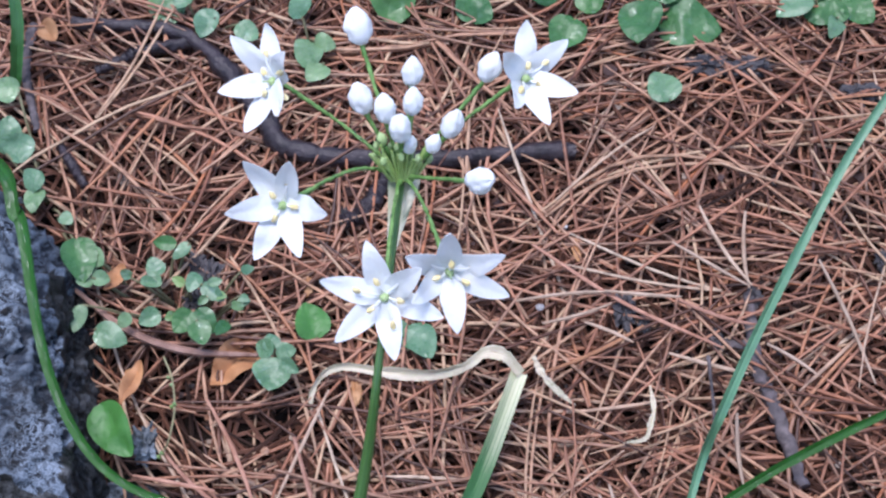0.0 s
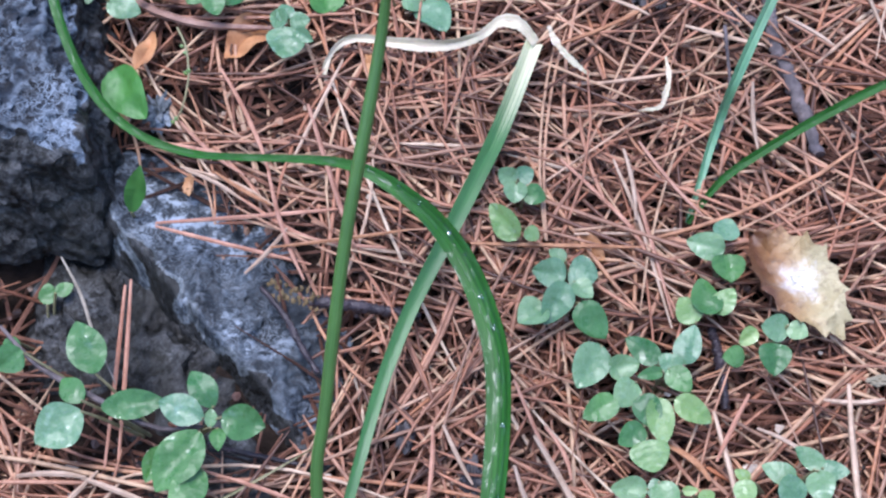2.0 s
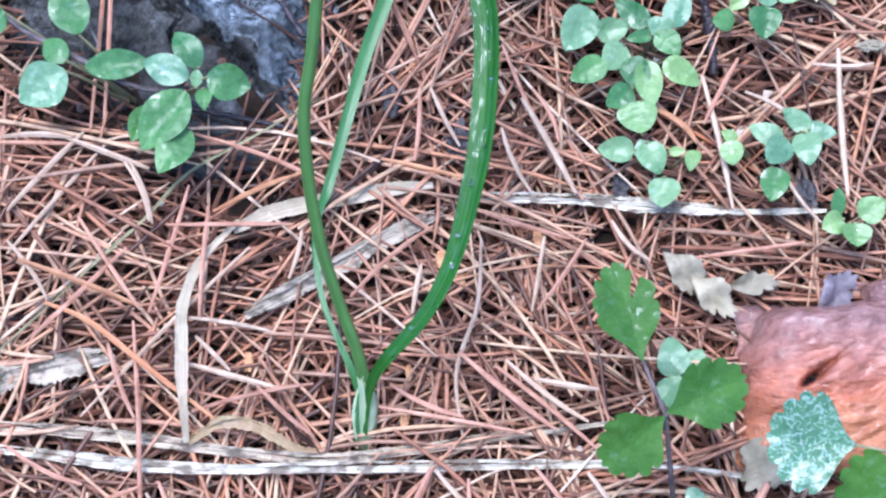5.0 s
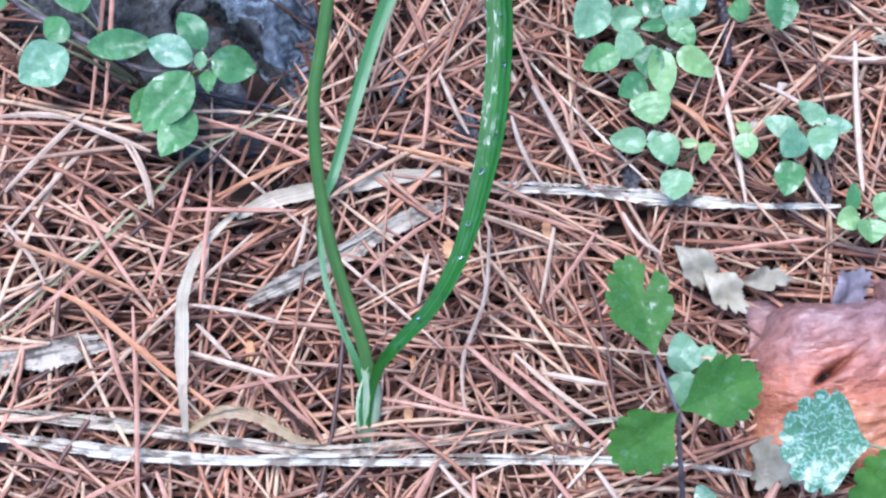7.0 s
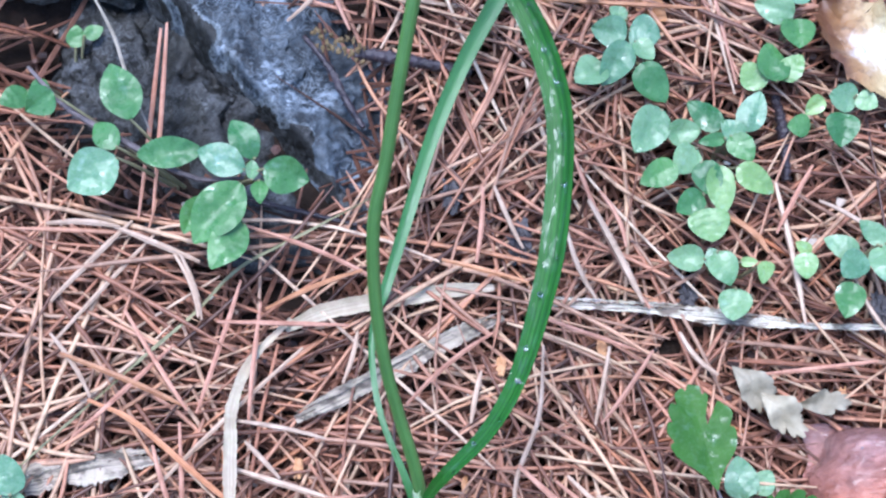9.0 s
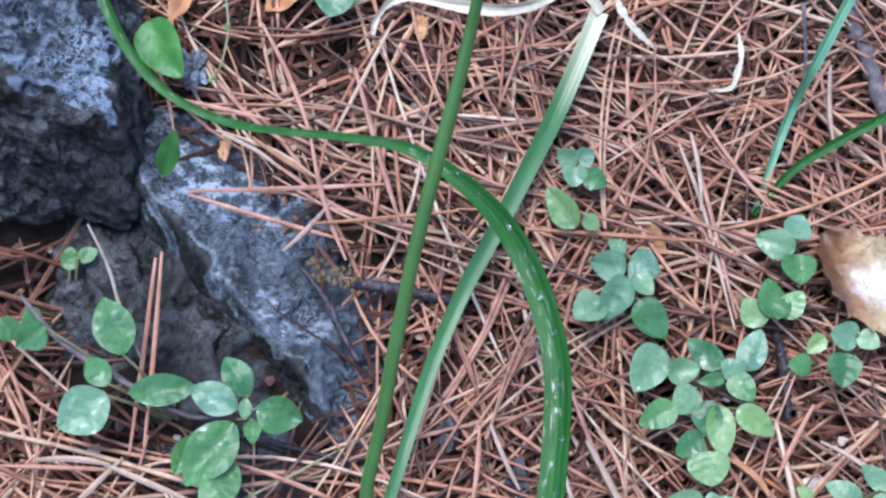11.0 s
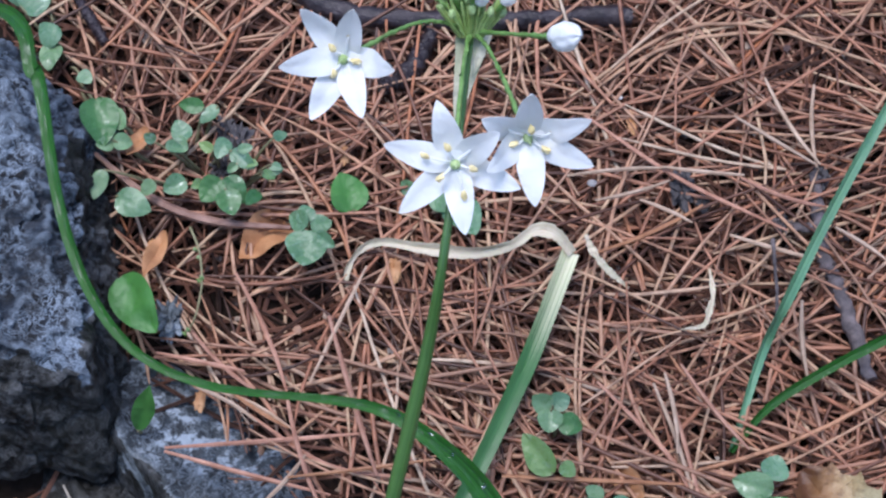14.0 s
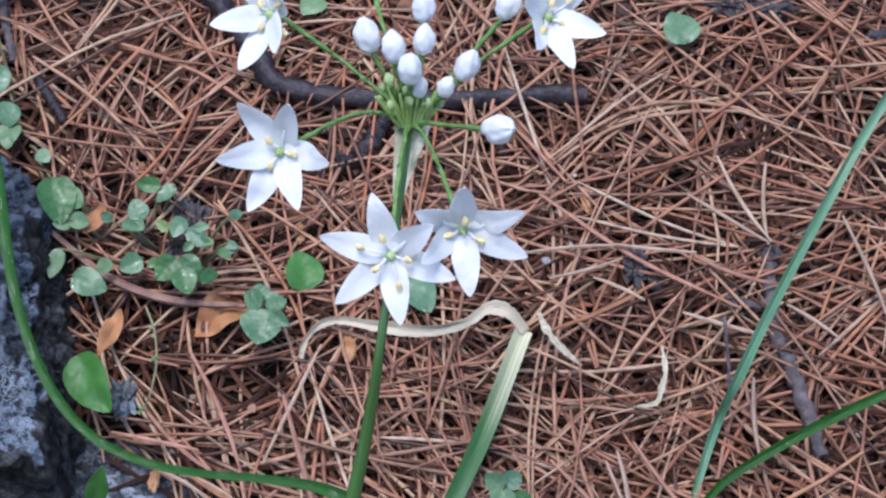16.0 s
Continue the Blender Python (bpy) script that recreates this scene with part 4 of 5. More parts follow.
        part("split_fibre", blade(bmesh.new(), shift, [width * 0.06, width * 0.4, width * 0.28, width * 0.42, width * 0.1], (0.05, -0.25, 1), 120, 0.2, 0.02, foot, ragged=0.9), mat, e, "split strand along the blade")


FLAT = "flat bleached dead grass blade lying on needles"
straw([(-2.90, 4.03, 0.15), (-2.16, 4.39, 0.15), (-1.04, 4.64, 0.15), (0.72, 4.91, 0.15), (1.63, 4.98, 0.15)], 0.36, SMOOTH_STRAW, FLAT)
straw([(2.48, 4.60, 0.15), (4.48, 4.53, 0.15), (6.36, 4.31, 0.15), (8.24, 4.15, 0.15), (10.50, 4.11, 0.15)], 0.27, STRAW, FLAT)
straw([(-2.63, 2.05, 0.10), (-1.03, 2.86, 0.10), (0.46, 3.68, 0.10), (1.84, 4.32, 0.10)], 0.36, SHORT_STRAW, "grey weathered dead grass blade on the needles")
straw([(-3.86, -0.78, 0.30), (-3.89, 0.22, 0.80), (-3.91, 1.43, 0.90), (-3.92, 2.22, 0.70), (-3.60, 3.25, 0.40), (-2.77, 4.22, 0.30)], 0.26, SMOOTH_STRAW, "bleached dead grass blade bent upright")
straw([(-3.84, -0.78, 0.20), (-3.01, -0.42, 0.60), (-2.30, -0.55, 0.50), (-1.55, -0.94, 0.20), (-0.84, -1.03, 0.00)], 0.22, CURLED, "curled brown dead leaf blade")
straw([(-9.25, -0.12, 0.10), (-7.79, -0.32, 0.10), (-5.36, -0.62, 0.10), (-2.94, -0.97, 0.10), (-1.01, -1.27, 0.10), (0.68, -1.11, 0.10), (3.10, -0.83, 0.10), (5.47, -0.56, 0.10)], 0.25, GREY_STRAW, FLAT)
straw([(-9.20, -0.68, 0.15), (-7.75, -0.85, 0.15), (-5.33, -1.22, 0.15), (-2.93, -1.37, 0.15), (0.67, -1.46, 0.15), (4.28, -1.49, 0.15), (6.57, -1.58, 0.15), (9.31, -2.02, 0.15)], 0.24, STRAW, FLAT)
straw([(-8.93, 0.53, 0.10), (-7.85, 0.77, 0.10), (-6.76, 1.00, 0.10), (-5.49, 1.19, 0.10)], 0.5, SHORT_STRAW, "broad grey dead grass blade on the needles")
straw([(4.57, 17.52, 0.85), (4.74, 17.15, 0.70), (5.08, 16.76, 0.50), (5.58, 16.35, 0.30)], 0.17, WITHERED, "short torn strip of dry leaf")
straw([(7.51, 16.74, 0.5), (7.54, 16.08, 0.5), (7.41, 15.65, 0.5), (7.25, 15.3, 0.5), (6.71, 15.21, 0.5)], 0.13, WITHERED, "small curled white strip of dry leaf")
straw([(-8.50, 0.86, 0.40), (-6.06, 3.19, 0.40), (-4.86, 4.30, 0.40), (-3.90, 5.34, 0.40), (-2.41, 6.19, 0.40), (-0.84, 7.08, 0.40)], 0.07, WEED_STEM, "thin green grass stalk lying over the litter")


# ---- dead leaves, bark and bits ----
def bark():
    at = (10.84, 0.01, 0.0)
    e = thing("bark_piece", at, "thick red-brown curved piece of pine bark, wet and scarred", "bark")

    PIT = (-1.2, 0.05)

    def slab(cx, cy, ax, ay, high, seed, lip, pit=(-0.6, 0.2)):
        """A thick plate with steep sides, a raised upper lobe behind a slanting crease, wrinkles and a pit."""
        bm = bmesh.new()
        nx, ny = 110, 80
        rows = []
        for j in range(ny + 1):
            row = []
            for i in range(nx + 1):
                u, v = 2 * i / nx - 1, 2 * j / ny - 1
                edge = 1 + 0.12 * noise.noise(Vector((u * 2.2, v * 2.2, seed)))
                x, y = u * ax * edge, v * ay * edge
                top = high * max(0.0, 1 - abs(u) ** 3.5 - abs(v) ** 3) ** 0.45
                q = Vector((x * 0.9 + y * 0.4, y * 2.6 - x * 1.1, seed))
                z = top * (1 + 0.1 * noise.noise(Vector((x * 0.7, y * 0.7, seed))))
                z += 0.16 * top * (0.5 - abs(noise.noise(q * 0.9))) + 0.07 * noise.noise(q * 2.1) + 0.03 * noise.noise(q * 5)
                rim = y - (0.05 + 0.32 * x + 0.25 * noise.noise(Vector((x * 1.1, 3, seed))))
                z += lip * (1 / (1 + math.exp(-rim * 14)) - 0.5) * min(1.0, top / high * 1.2)
                along_pit, across_pit = (x - pit[0]) * 0.8 + (y - pit[1]) * 0.6, (y - pit[1]) * 0.8 - (x - pit[0]) * 0.6
                z -= lip * 1.9 * math.exp(-(along_pit / 0.3) ** 2 - (across_pit / 0.09) ** 2) + lip * 0.8 * math.exp(-((along_pit - 0.5) / 0.7) ** 2 - (across_pit / 0.06) ** 2)
                row.append(bm.verts.new(Vector((cx + x, cy + y, max(z, 0) - 0.25)) * CM))
            rows.append(row)
        for a, b in zip(rows, rows[1:]):
            for i in range(nx):
                bm.faces.new((a[i], a[i + 1], b[i + 1], b[i]))
        bm.faces.new([*rows[0][::-1], *[r[0] for r in rows[1:]], *rows[-1][1:], *[r[-1] for r in rows[-2:0:-1]]])
        bmesh.ops.recalc_face_normals(bm, faces=bm.faces)
        return bm

    part("body", slab(0.0, 0.05, 2.6, 1.95, 1.3, 2.0, 0.3, PIT), RED_BARK, e)
    part("flake", slab(1.5, 1.75, 1.3, 0.8, 1.1, 5.0, 0.06), RED_BARK, e, "raised red bark flake")
    # A dark lump in the pit stands in for the shade inside it.
    part("scar", lump(bmesh.new(), (PIT[0], PIT[1] + 0.05, 0.62), (0.2, 0.12, 0.14), 4, 0.8, 3.0, 4.0), BARK_DARK, e, "dark lump for the shade in the bark pit")
    part("scar", lump(bmesh.new(), (-1.1, 1.3, 0.86), (0.48, 0.22, 0.1), 4, 0.5, 2.0, 6.0, (0.1, 0.3, 0.9)), CRUST, e, "dark grey crust on the bark")


bark()
def dead_leaf(name, at, ahead, length, half, mat, label, **how):
    e = thing(name, at, label, "dead leaf")
    part("leaf_blade", leaf(bmesh.new(), (0, 0, 0.1), ahead, (0, -0.1, 1), length, half, 18, 10, cup=0.5, droop=-0.08, wave=0.4, **how), mat, e)
    return e


a, b = (9.25, 11.8, 0.3), (11.0, 9.05, 0.3)
oak = dead_leaf("dead_leaf", a, Vector(b) - Vector(a), 3.35, 1.0, BROWN_LEAF, "curled tan dead leaf with a toothed edge and white mould", teeth=6, tooth=0.17)
patch = bmesh.new()
for k in range(16):
    out = (k / 16) ** 0.6
    lump(patch, (0.92 + 0.3 * math.cos(k * 2.4) * out, -1.37 + 0.42 * math.sin(k * 2.4) * out, 0.27 + 0.05 * math.sin(k * 1.7)), (0.15 - 0.09 * out, 0.14 - 0.08 * out, 0.07), 3, 0.8, 2.6, k)
part("mould_patch", patch, WHITE_MOULD, oak, "white mould patch")
for a, b, half in (((-2.55, 18.6, -0.2), (-3.75, 17.4, -0.25), 0.5), ((-5.52, 17.95, 0.35), (-5.9, 16.65, 0.3), 0.22), ((-6.1, 20.75, 0.4), (-6.5, 19.9, 0.35), 0.24), ((5.0, 12.0, 0.1), (5.6, 11.2, 0.1), 0.3), ((-8.89, 28.63, 0.4), (-8.46, 28.0, 0.3), 0.3)):
    dead_leaf("dead_leaf", a, Vector(b) - Vector(a), (Vector(b) - Vector(a)).length, half, ORANGE_LEAF, "orange-brown dead leaf half under the needles" if half > 0.4 else "narrow orange-brown scrap of dead leaf")
catkin = thing("pine_catkin", (-1.9, 10.7, 0.1), "dry yellow-brown pine catkin broken open beside the rock", "catkin")
for k in range(26):
    part("scale", lump(bmesh.new(), (-0.55 + 0.047 * k, 0.2 * math.sin(k * 2.3) + 0.12 - 0.018 * k, 0.3 + 0.12 * math.cos(k * 1.9)), (0.055 + 0.02 * math.sin(k * 5), 0.085, 0.05), 2, 0.8, 2.6, k, (math.sin(k), math.cos(k * 2.1), 0.6)), CATKIN, catkin)
# The last three, wide chips are dark lumps added for shaded gaps.
for x, y, s in [(2.23, 6.07, 0.52), (0.71, 7.15, 0.40), (5.89, 4.86, 0.34)] + [(7.10, 19.11, 0.54), (14.08, 20.35, 0.31), (9.46, 18.20, 0.33), (10.56, 19.39, 0.36), (7.58, 18.68, 0.27), (-0.26, 22.20, 0.31), (-4.23, 20.84, 0.5), (-3.89, 20.57, 0.55), (-4.3, 19.85, 0.42), (10.11, 4.53, 0.45), (10.1, 26.7, 0.7), (11.2, 26.6, 0.65), (14.3, 25.6, 0.6)]:
    lone("bark_chip", lump(bmesh.new(), (0, 0, 0), (s * (0.5 if s < 0.6 else 1.0), s * (0.9 if s < 0.6 else 0.5), s * 0.4), 4, 0.7, 2.4, x), CONE, (x, y, 0.0), "small dark bark chip among the needles, the wide ones added for shade", "bark chip", "bark chips")
for x, y, s in [(1.77, 3.24, 0.22), (2.19, 2.79, 0.22), (0.86, -0.44, 0.21), (-2.55, 1.03, 0.22), (3.96, 3.64, 0.23), (9.14, 2.54, 0.25), (0.99, 0.68, 0.17)] + [(-4.53, 13.77, 0.28), (-5.86, 17.59, 0.32), (-0.01, 17.04, 0.38), (5.97, 20.93, 0.30), (-1.22, 20.13, 0.27)]:
    lone("bud_scale", lump(bmesh.new(), (0, 0, 0), (s * 0.45, s * 1.0, s * 0.25), 3, 0.6, 2.5, x), SCALE, (x, y, 0.05), "small orange-brown bud scale in the litter", "bud scale", "bud scales")
for x, y, s in [(4.88, 19.26, 0.12), (5.70, 21.65, 0.08), (6.9, 7.95, 0.1)]:
    lone("pebble", lump(bmesh.new(), (0, 0, 0), (s, s * 0.8, s * 0.7), 2, 0.2, 2.0, x), WHITE_MOULD, (x, y, 0.05), "tiny white pebble on the needles", "pebble", "pebbles")


lone("leaf_scrap", lump(bmesh.new(), (0, 0, 0), (0.32, 0.13, 0.08), 4, 0.5, 2.0, 1.7), PALE_LEAF, (11.85, 8.0, 0.35), "small pale scrap of dead leaf on the needles", "dead leaf")
lone("stone_chip", lump(bmesh.new(), (0, 0, 0), (0.32, 0.45, 0.25), 4, 0.6, 2.2, 3.3), ROCK_PALE, (-5.35, 15.75, 0.2), "small pale grey stone chip beside the dark rock", "stone")


# ---- weeds ----
def weed(leaves, mats, label, height=0.5, name="creeping_weed", point=0.15, slim=0.86):
    """A small creeping weed: leaves as rows of x, y and half-size; a stem runs from leaf to leaf."""
    rng = random.Random(int(leaves[0][0] * 100))
    mx, my = sum(q[0] for q in leaves) / len(leaves), sum(q[1] for q in leaves) / len(leaves)
    foot = (mx, my, rise(mx, my) + 0.2)
    e = thing(name, foot, label, "weed", "weeds on the bank")
    base = Vector(foot)
    for x, y, r, *kind in leaves:
        mat = mats[int(kind[0]) if kind else 0]
        z = rise(x, y) + 0.75 + height * rng.uniform(0.4, 1.2)
        away = Vector((x - mx, y - my, 0))
        a = math.atan2(away.y, away.x) + rng.uniform(-0.9, 0.9) if len(leaves) > 1 else 1.9
        way = Vector((math.cos(a), math.sin(a), rng.uniform(-0.15, 0.35)))
        up = Vector((rng.uniform(-0.5, 0.5), -0.25 + rng.uniform(-0.45, 0.45), 1))
        start = Vector((x, y, z)) - way.normalized() * r
        part("leaf", leaf(bmesh.new(), start - base, way, up, r * 1.95, r * slim * rng.uniform(0.88, 1.05), 14, 8, point, rng.uniform(0.0, 0.16), rng.uniform(-0.05, 0.25), thick=0.03, wave=0.2, seed=x, vein=0.22), mat, e)
        root = base.lerp(start, 0.25)
        root.z = rise(root.x, root.y) + 0.1
        knee = root.lerp(start, 0.6) + Vector((0, 0, 0.12))
        part("stem", tube(bmesh.new(), [root, knee, start], [0.05, 0.04, 0.035], 5, 8, 0, base), WEED_STEM, e)
    return e


def sprig(leaves, mats, label, height=0.85, name="creeping_weed", point=0.25, group="weeds on the bank"):
    """A weed of a few leaves, each a row: foot x, y, tip x, y, half width and which of the greens; stalks run to a common root."""
    rng = random.Random(int(leaves[0][0] * 100))
    mx, my = sum(q[0] for q in leaves) / len(leaves), sum(q[1] for q in leaves) / len(leaves)
    base = Vector((mx, my, rise(mx, my) + 0.2))
    e = thing(name, base, label, "weed", group)
    for fx, fy, tx, ty, half, kind in leaves:
        foot, tip = Vector((fx, fy, height + rng.uniform(-0.1, 0.15))), Vector((tx + (tx - fx) * 0.08, ty + (ty - fy) * 0.08, height + rng.uniform(-0.15, 0.15)))
        side = Vector((rng.uniform(-0.35, 0.35), -0.3 + rng.uniform(-0.3, 0.3), 1))
        part("leaf", leaf(bmesh.new(), foot - base, tip - foot, side, (tip - foot).length, half * 1.14, 14, 8, point, rng.uniform(0.02, 0.3), rng.uniform(-0.02, 0.16), thick=0.03, wave=0.14, seed=fx, vein=0.2), mats[kind], e)
        root = base.lerp(foot, 0.35)
        root.z = rise(root.x, root.y) + 0.15
        knee = root.lerp(foot, 0.6) + Vector((0, 0, 0.15))
        part("stem", tube(bmesh.new(), [root, knee, foot], [0.05, 0.042, 0.03], 5, 8, 0, base), WEED_STEM, e)
    return e


GREENS, DARKS = (WEED, WEED_PALE, WEED_DARK), (WEED_DARK, WEED, WEED_PALE)
ROUND = "low weed with small round wet leaves on the litter"
sprig([(3.57, 13.18, 3.19, 13.45, 0.22, 0), (3.61, 13.28, 3.96, 13.49, 0.21, 0), (3.57, 13.18, 3.49, 12.7, 0.26, 0), (3.73, 12.91, 4.24, 12.78, 0.23, 2), (3.53, 11.66, 2.98, 12.55, 0.3, 1), (3.73, 11.86, 4.0, 11.6, 0.17, 1)], GREENS, ROUND)
sprig([(4.63, 10.74, 3.9, 10.84, 0.32, 0), (4.65, 11.11, 4.3, 11.34, 0.17, 0), (4.7, 10.81, 5.33, 10.64, 0.37, 0), (4.82, 10.52, 5.19, 10.14, 0.23, 0), (4.61, 10.45, 4.1, 9.56, 0.32, 0), (4.09, 9.96, 3.5, 9.56, 0.35, 0), (4.89, 9.93, 5.42, 9.17, 0.33, 2)], GREENS, ROUND)
sprig([(5.34, 8.9, 4.77, 7.96, 0.39, 0), (5.47, 8.33, 6.16, 8.45, 0.27, 0), (6.65, 8.46, 5.98, 9.03, 0.25, 2), (7.2, 8.42, 7.53, 9.23, 0.29, 0), (7.12, 8.21, 6.69, 8.57, 0.23, 0), (6.87, 8.28, 7.28, 7.74, 0.26, 2), (6.73, 8.22, 6.18, 8.1, 0.14, 2), (6.07, 7.96, 5.62, 7.46, 0.31, 0), (5.59, 7.55, 4.88, 7.16, 0.28, 2), (6.18, 7.67, 6.45, 6.93, 0.3, 2), (6.56, 7.59, 6.62, 6.55, 0.29, 1), (6.94, 7.51, 7.68, 7.0, 0.26, 1), (6.19, 6.91, 5.62, 6.54, 0.26, 2), (6.23, 6.56, 6.31, 5.88, 0.4, 1)], GREENS, ROUND)
sprig([(8.41, 11.19, 7.6, 11.44, 0.3, 0), (8.37, 11.41, 8.62, 11.97, 0.28, 0), (8.4, 11.04, 8.47, 10.38, 0.37, 2), (7.93, 9.54, 7.81, 10.44, 0.34, 2), (7.59, 9.41, 7.29, 10.06, 0.28, 1), (8.07, 9.65, 8.52, 10.16, 0.25, 1)], GREENS, ROUND)
sprig([(8.97, 9.21, 8.61, 8.87, 0.18, 1), (9.75, 9.19, 9.15, 9.28, 0.29, 0), (9.72, 9.26, 10.09, 8.96, 0.21, 0), (9.32, 8.77, 9.26, 8.07, 0.34, 2), (8.63, 8.58, 8.19, 8.52, 0.23, 2)], GREENS, ROUND)
sprig([(6.16, 5.48, 5.4, 5.5, 0.26, 0), (6.4, 5.27, 6.3, 5.7, 0.19, 0), (6.42, 5.6, 6.69, 4.92, 0.3, 0), (6.94, 5.39, 7.27, 5.4, 0.1, 1), (7.52, 5.39, 7.36, 4.86, 0.16, 1), (6.81, 4.79, 6.7, 4.13, 0.32, 0)], GREENS, ROUND)
sprig([(8.46, 5.61, 8.16, 5.82, 0.13, 1), (8.33, 5.58, 8.32, 5.01, 0.23, 1), (9.47, 5.57, 8.8, 5.87, 0.23, 0), (9.53, 5.57, 9.14, 5.07, 0.3, 0), (10.13, 5.82, 9.6, 6.28, 0.2, 0), (9.94, 5.8, 10.63, 5.67, 0.22, 0), (10.0, 5.76, 10.02, 4.99, 0.29, 0), (9.34, 4.91, 9.11, 4.18, 0.29, 2)], GREENS, ROUND)
sprig([(10.55, 3.81, 10.68, 4.4, 0.16, 2), (10.66, 3.67, 10.21, 3.49, 0.24, 1), (10.91, 3.6, 10.91, 3.08, 0.31, 1), (11.05, 3.73, 11.56, 4.04, 0.28, 1)], GREENS, ROUND)
sprig([(-6.33, 8.5, -6.77, 9.64, 0.4, 0), (-6.1, 7.61, -4.79, 7.79, 0.31, 0), (-6.55, 7.53, -7.47, 6.87, 0.48, 1), (-6.58, 7.81, -7.1, 8.38, 0.26, 0), (-3.79, 7.3, -4.73, 7.71, 0.32, 1), (-3.58, 7.61, -4.07, 8.38, 0.29, 0), (-3.37, 7.29, -2.48, 7.05, 0.37, 0), (-3.62, 7.09, -3.63, 7.57, 0.13, 1), (-3.47, 7.09, -3.43, 6.57, 0.17, 0), (-3.85, 6.96, -4.73, 5.74, 0.47, 0), (-4.73, 6.72, -5.03, 5.94, 0.22, 0), (-3.77, 6.12, -4.37, 5.13, 0.36, 0), (-8.11, 9.12, -8.53, 8.64, 0.32, 0)], (WEED_DARK, WEED), "leafy weed with pointed green leaves beside the grey rock", 1.2, "rock_weed", 0.6)
weed([(-8.56, 9.53, 0.33), (-9.00, 9.12, 0.36), (-8.14, 11.42, 0.28), (-7.69, 11.48, 0.25)], DARKS, "small weed growing under the dark rock", 1.9, "rock_weed", 0.4)
low_end, tip_end = Vector([(-5.94, 13.10, 0.00)][0]), Vector([(-5.51, 13.63, 1.30)][0])
gap_leaf = thing("rock_weed", low_end, "single slender green leaf in the gap between rocks", "weed", "weeds on the bank")
part("leaf", leaf(bmesh.new(), (0, 0, 0), tip_end - low_end, (0.25, -0.45, 1), (tip_end - low_end).length, 0.26, 14, 8, 0.7, 0.2, 0.05, wave=0.1), BRIGHT, gap_leaf)
part("stem", tube(bmesh.new(), [(0, 0.1, -0.8), (0, 0.05, -0.4), (0, 0, 0)], [0.05, 0.045, 0.04], 6, 6), WEED_STEM, gap_leaf)
sprig([(-6.34, 16.44, -5.53, 15.13, 0.48, 0)], (BRIGHT,), "single broad green leaf beside the dark rock", 1.25, "rock_weed", 0.3)
sprig([(-7.31, 21.32, -7.04, 20.14, 0.42, 2), (-7.0, 20.95, -6.58, 20.57, 0.25, 0), (-6.8, 20.14, -7.17, 20.05, 0.17, 0), (-6.8, 20.14, -6.38, 20.13, 0.19, 0), (-6.64, 18.64, -5.86, 18.3, 0.31, 0), (-5.01, 19.13, -5.5, 18.87, 0.24, 0), (-5.07, 20.18, -5.29, 20.71, 0.23, 0), (-5.4, 20.2, -5.05, 19.93, 0.21, 0), (-4.64, 21.05, -5.23, 21.15, 0.18, 2), (-4.31, 21.12, -4.71, 20.73, 0.15, 0), (-4.05, 20.19, -4.25, 19.7, 0.19, 0), (-3.93, 19.85, -3.39, 19.45, 0.19, 0), (-4.15, 19.06, -4.58, 18.58, 0.29, 2), (-4.11, 19.06, -3.6, 18.57, 0.31, 2), (-4.02, 18.8, -3.83, 18.18, 0.27, 2)], GREENS, ROUND)
sprig([(-7.03, 19.45, -7.19, 18.74, 0.18, 0), (-5.78, 19.08, -6.02, 18.75, 0.16, 0), (-2.92, 20.27, -2.6, 20.3, 0.12, 0), (-3.0, 19.32, -2.71, 19.38, 0.11, 0), (-3.23, 18.84, -3.49, 18.39, 0.16, 2)], GREENS, "tiny scattered leaves of a low weed in the needles")
sprig([(-5.51, 20.09, -5.14, 19.88, 0.13, 0), (-4.38, 19.88, -4.69, 20.06, 0.12, 1), (-3.75, 19.85, -3.42, 19.91, 0.12, 0), (-3.63, 19.60, -3.29, 19.48, 0.12, 1), (-3.78, 19.48, -3.99, 19.30, 0.10, 0), (-3.15, 19.27, -2.87, 19.18, 0.11, 1), (-2.94, 19.48, -2.72, 19.33, 0.10, 0), (-4.58, 19.08, -4.85, 18.90, 0.13, 1), (-5.82, 20.19, -6.05, 20.34, 0.13, 0)], GREENS, "creeping weed with tiny pale leaves beside the rock")
weed([(-1.13, 18.96, 0.53)], (BRIGHT,), "single round green leaf on the needles")
sprig([(-2.02, 17.8, -2.49, 18.11, 0.24, 0), (-1.95, 17.83, -1.48, 17.86, 0.21, 0), (-2.02, 17.88, -2.16, 18.31, 0.21, 0), (-2.04, 17.69, -2.13, 16.85, 0.44, 0), (-1.8, 17.62, -1.44, 17.27, 0.17, 0)], GREENS, ROUND)
weed([(1.72, 18.36, 0.58), (1.21, 18.66, 0.35), (0.34, 19.08, 0.27)], GREENS, ROUND)
weed([(-9.80, 26.48, 0.46), (-9.60, 25.06, 0.57), (-9.32, 24.65, 0.49), (-8.76, 23.57, 0.40), (-8.71, 22.95, 0.40), (-7.78, 22.33, 0.24), (-7.27, 20.98, 0.46), (-6.93, 20.46, 0.31)], GREENS, "low weed with round leaves behind the dark rock")
weed([(-5.46, 29.30, 0.61), (-4.89, 29.41, 0.42), (-4.20, 28.48, 0.46), (-2.98, 28.24, 0.41)], GREENS, ROUND)
weed([(-1.26, 27.38, 0.52), (-1.02, 26.70, 0.40), (-1.52, 29.07, 0.50), (-0.78, 27.76, 0.33)], GREENS, ROUND)
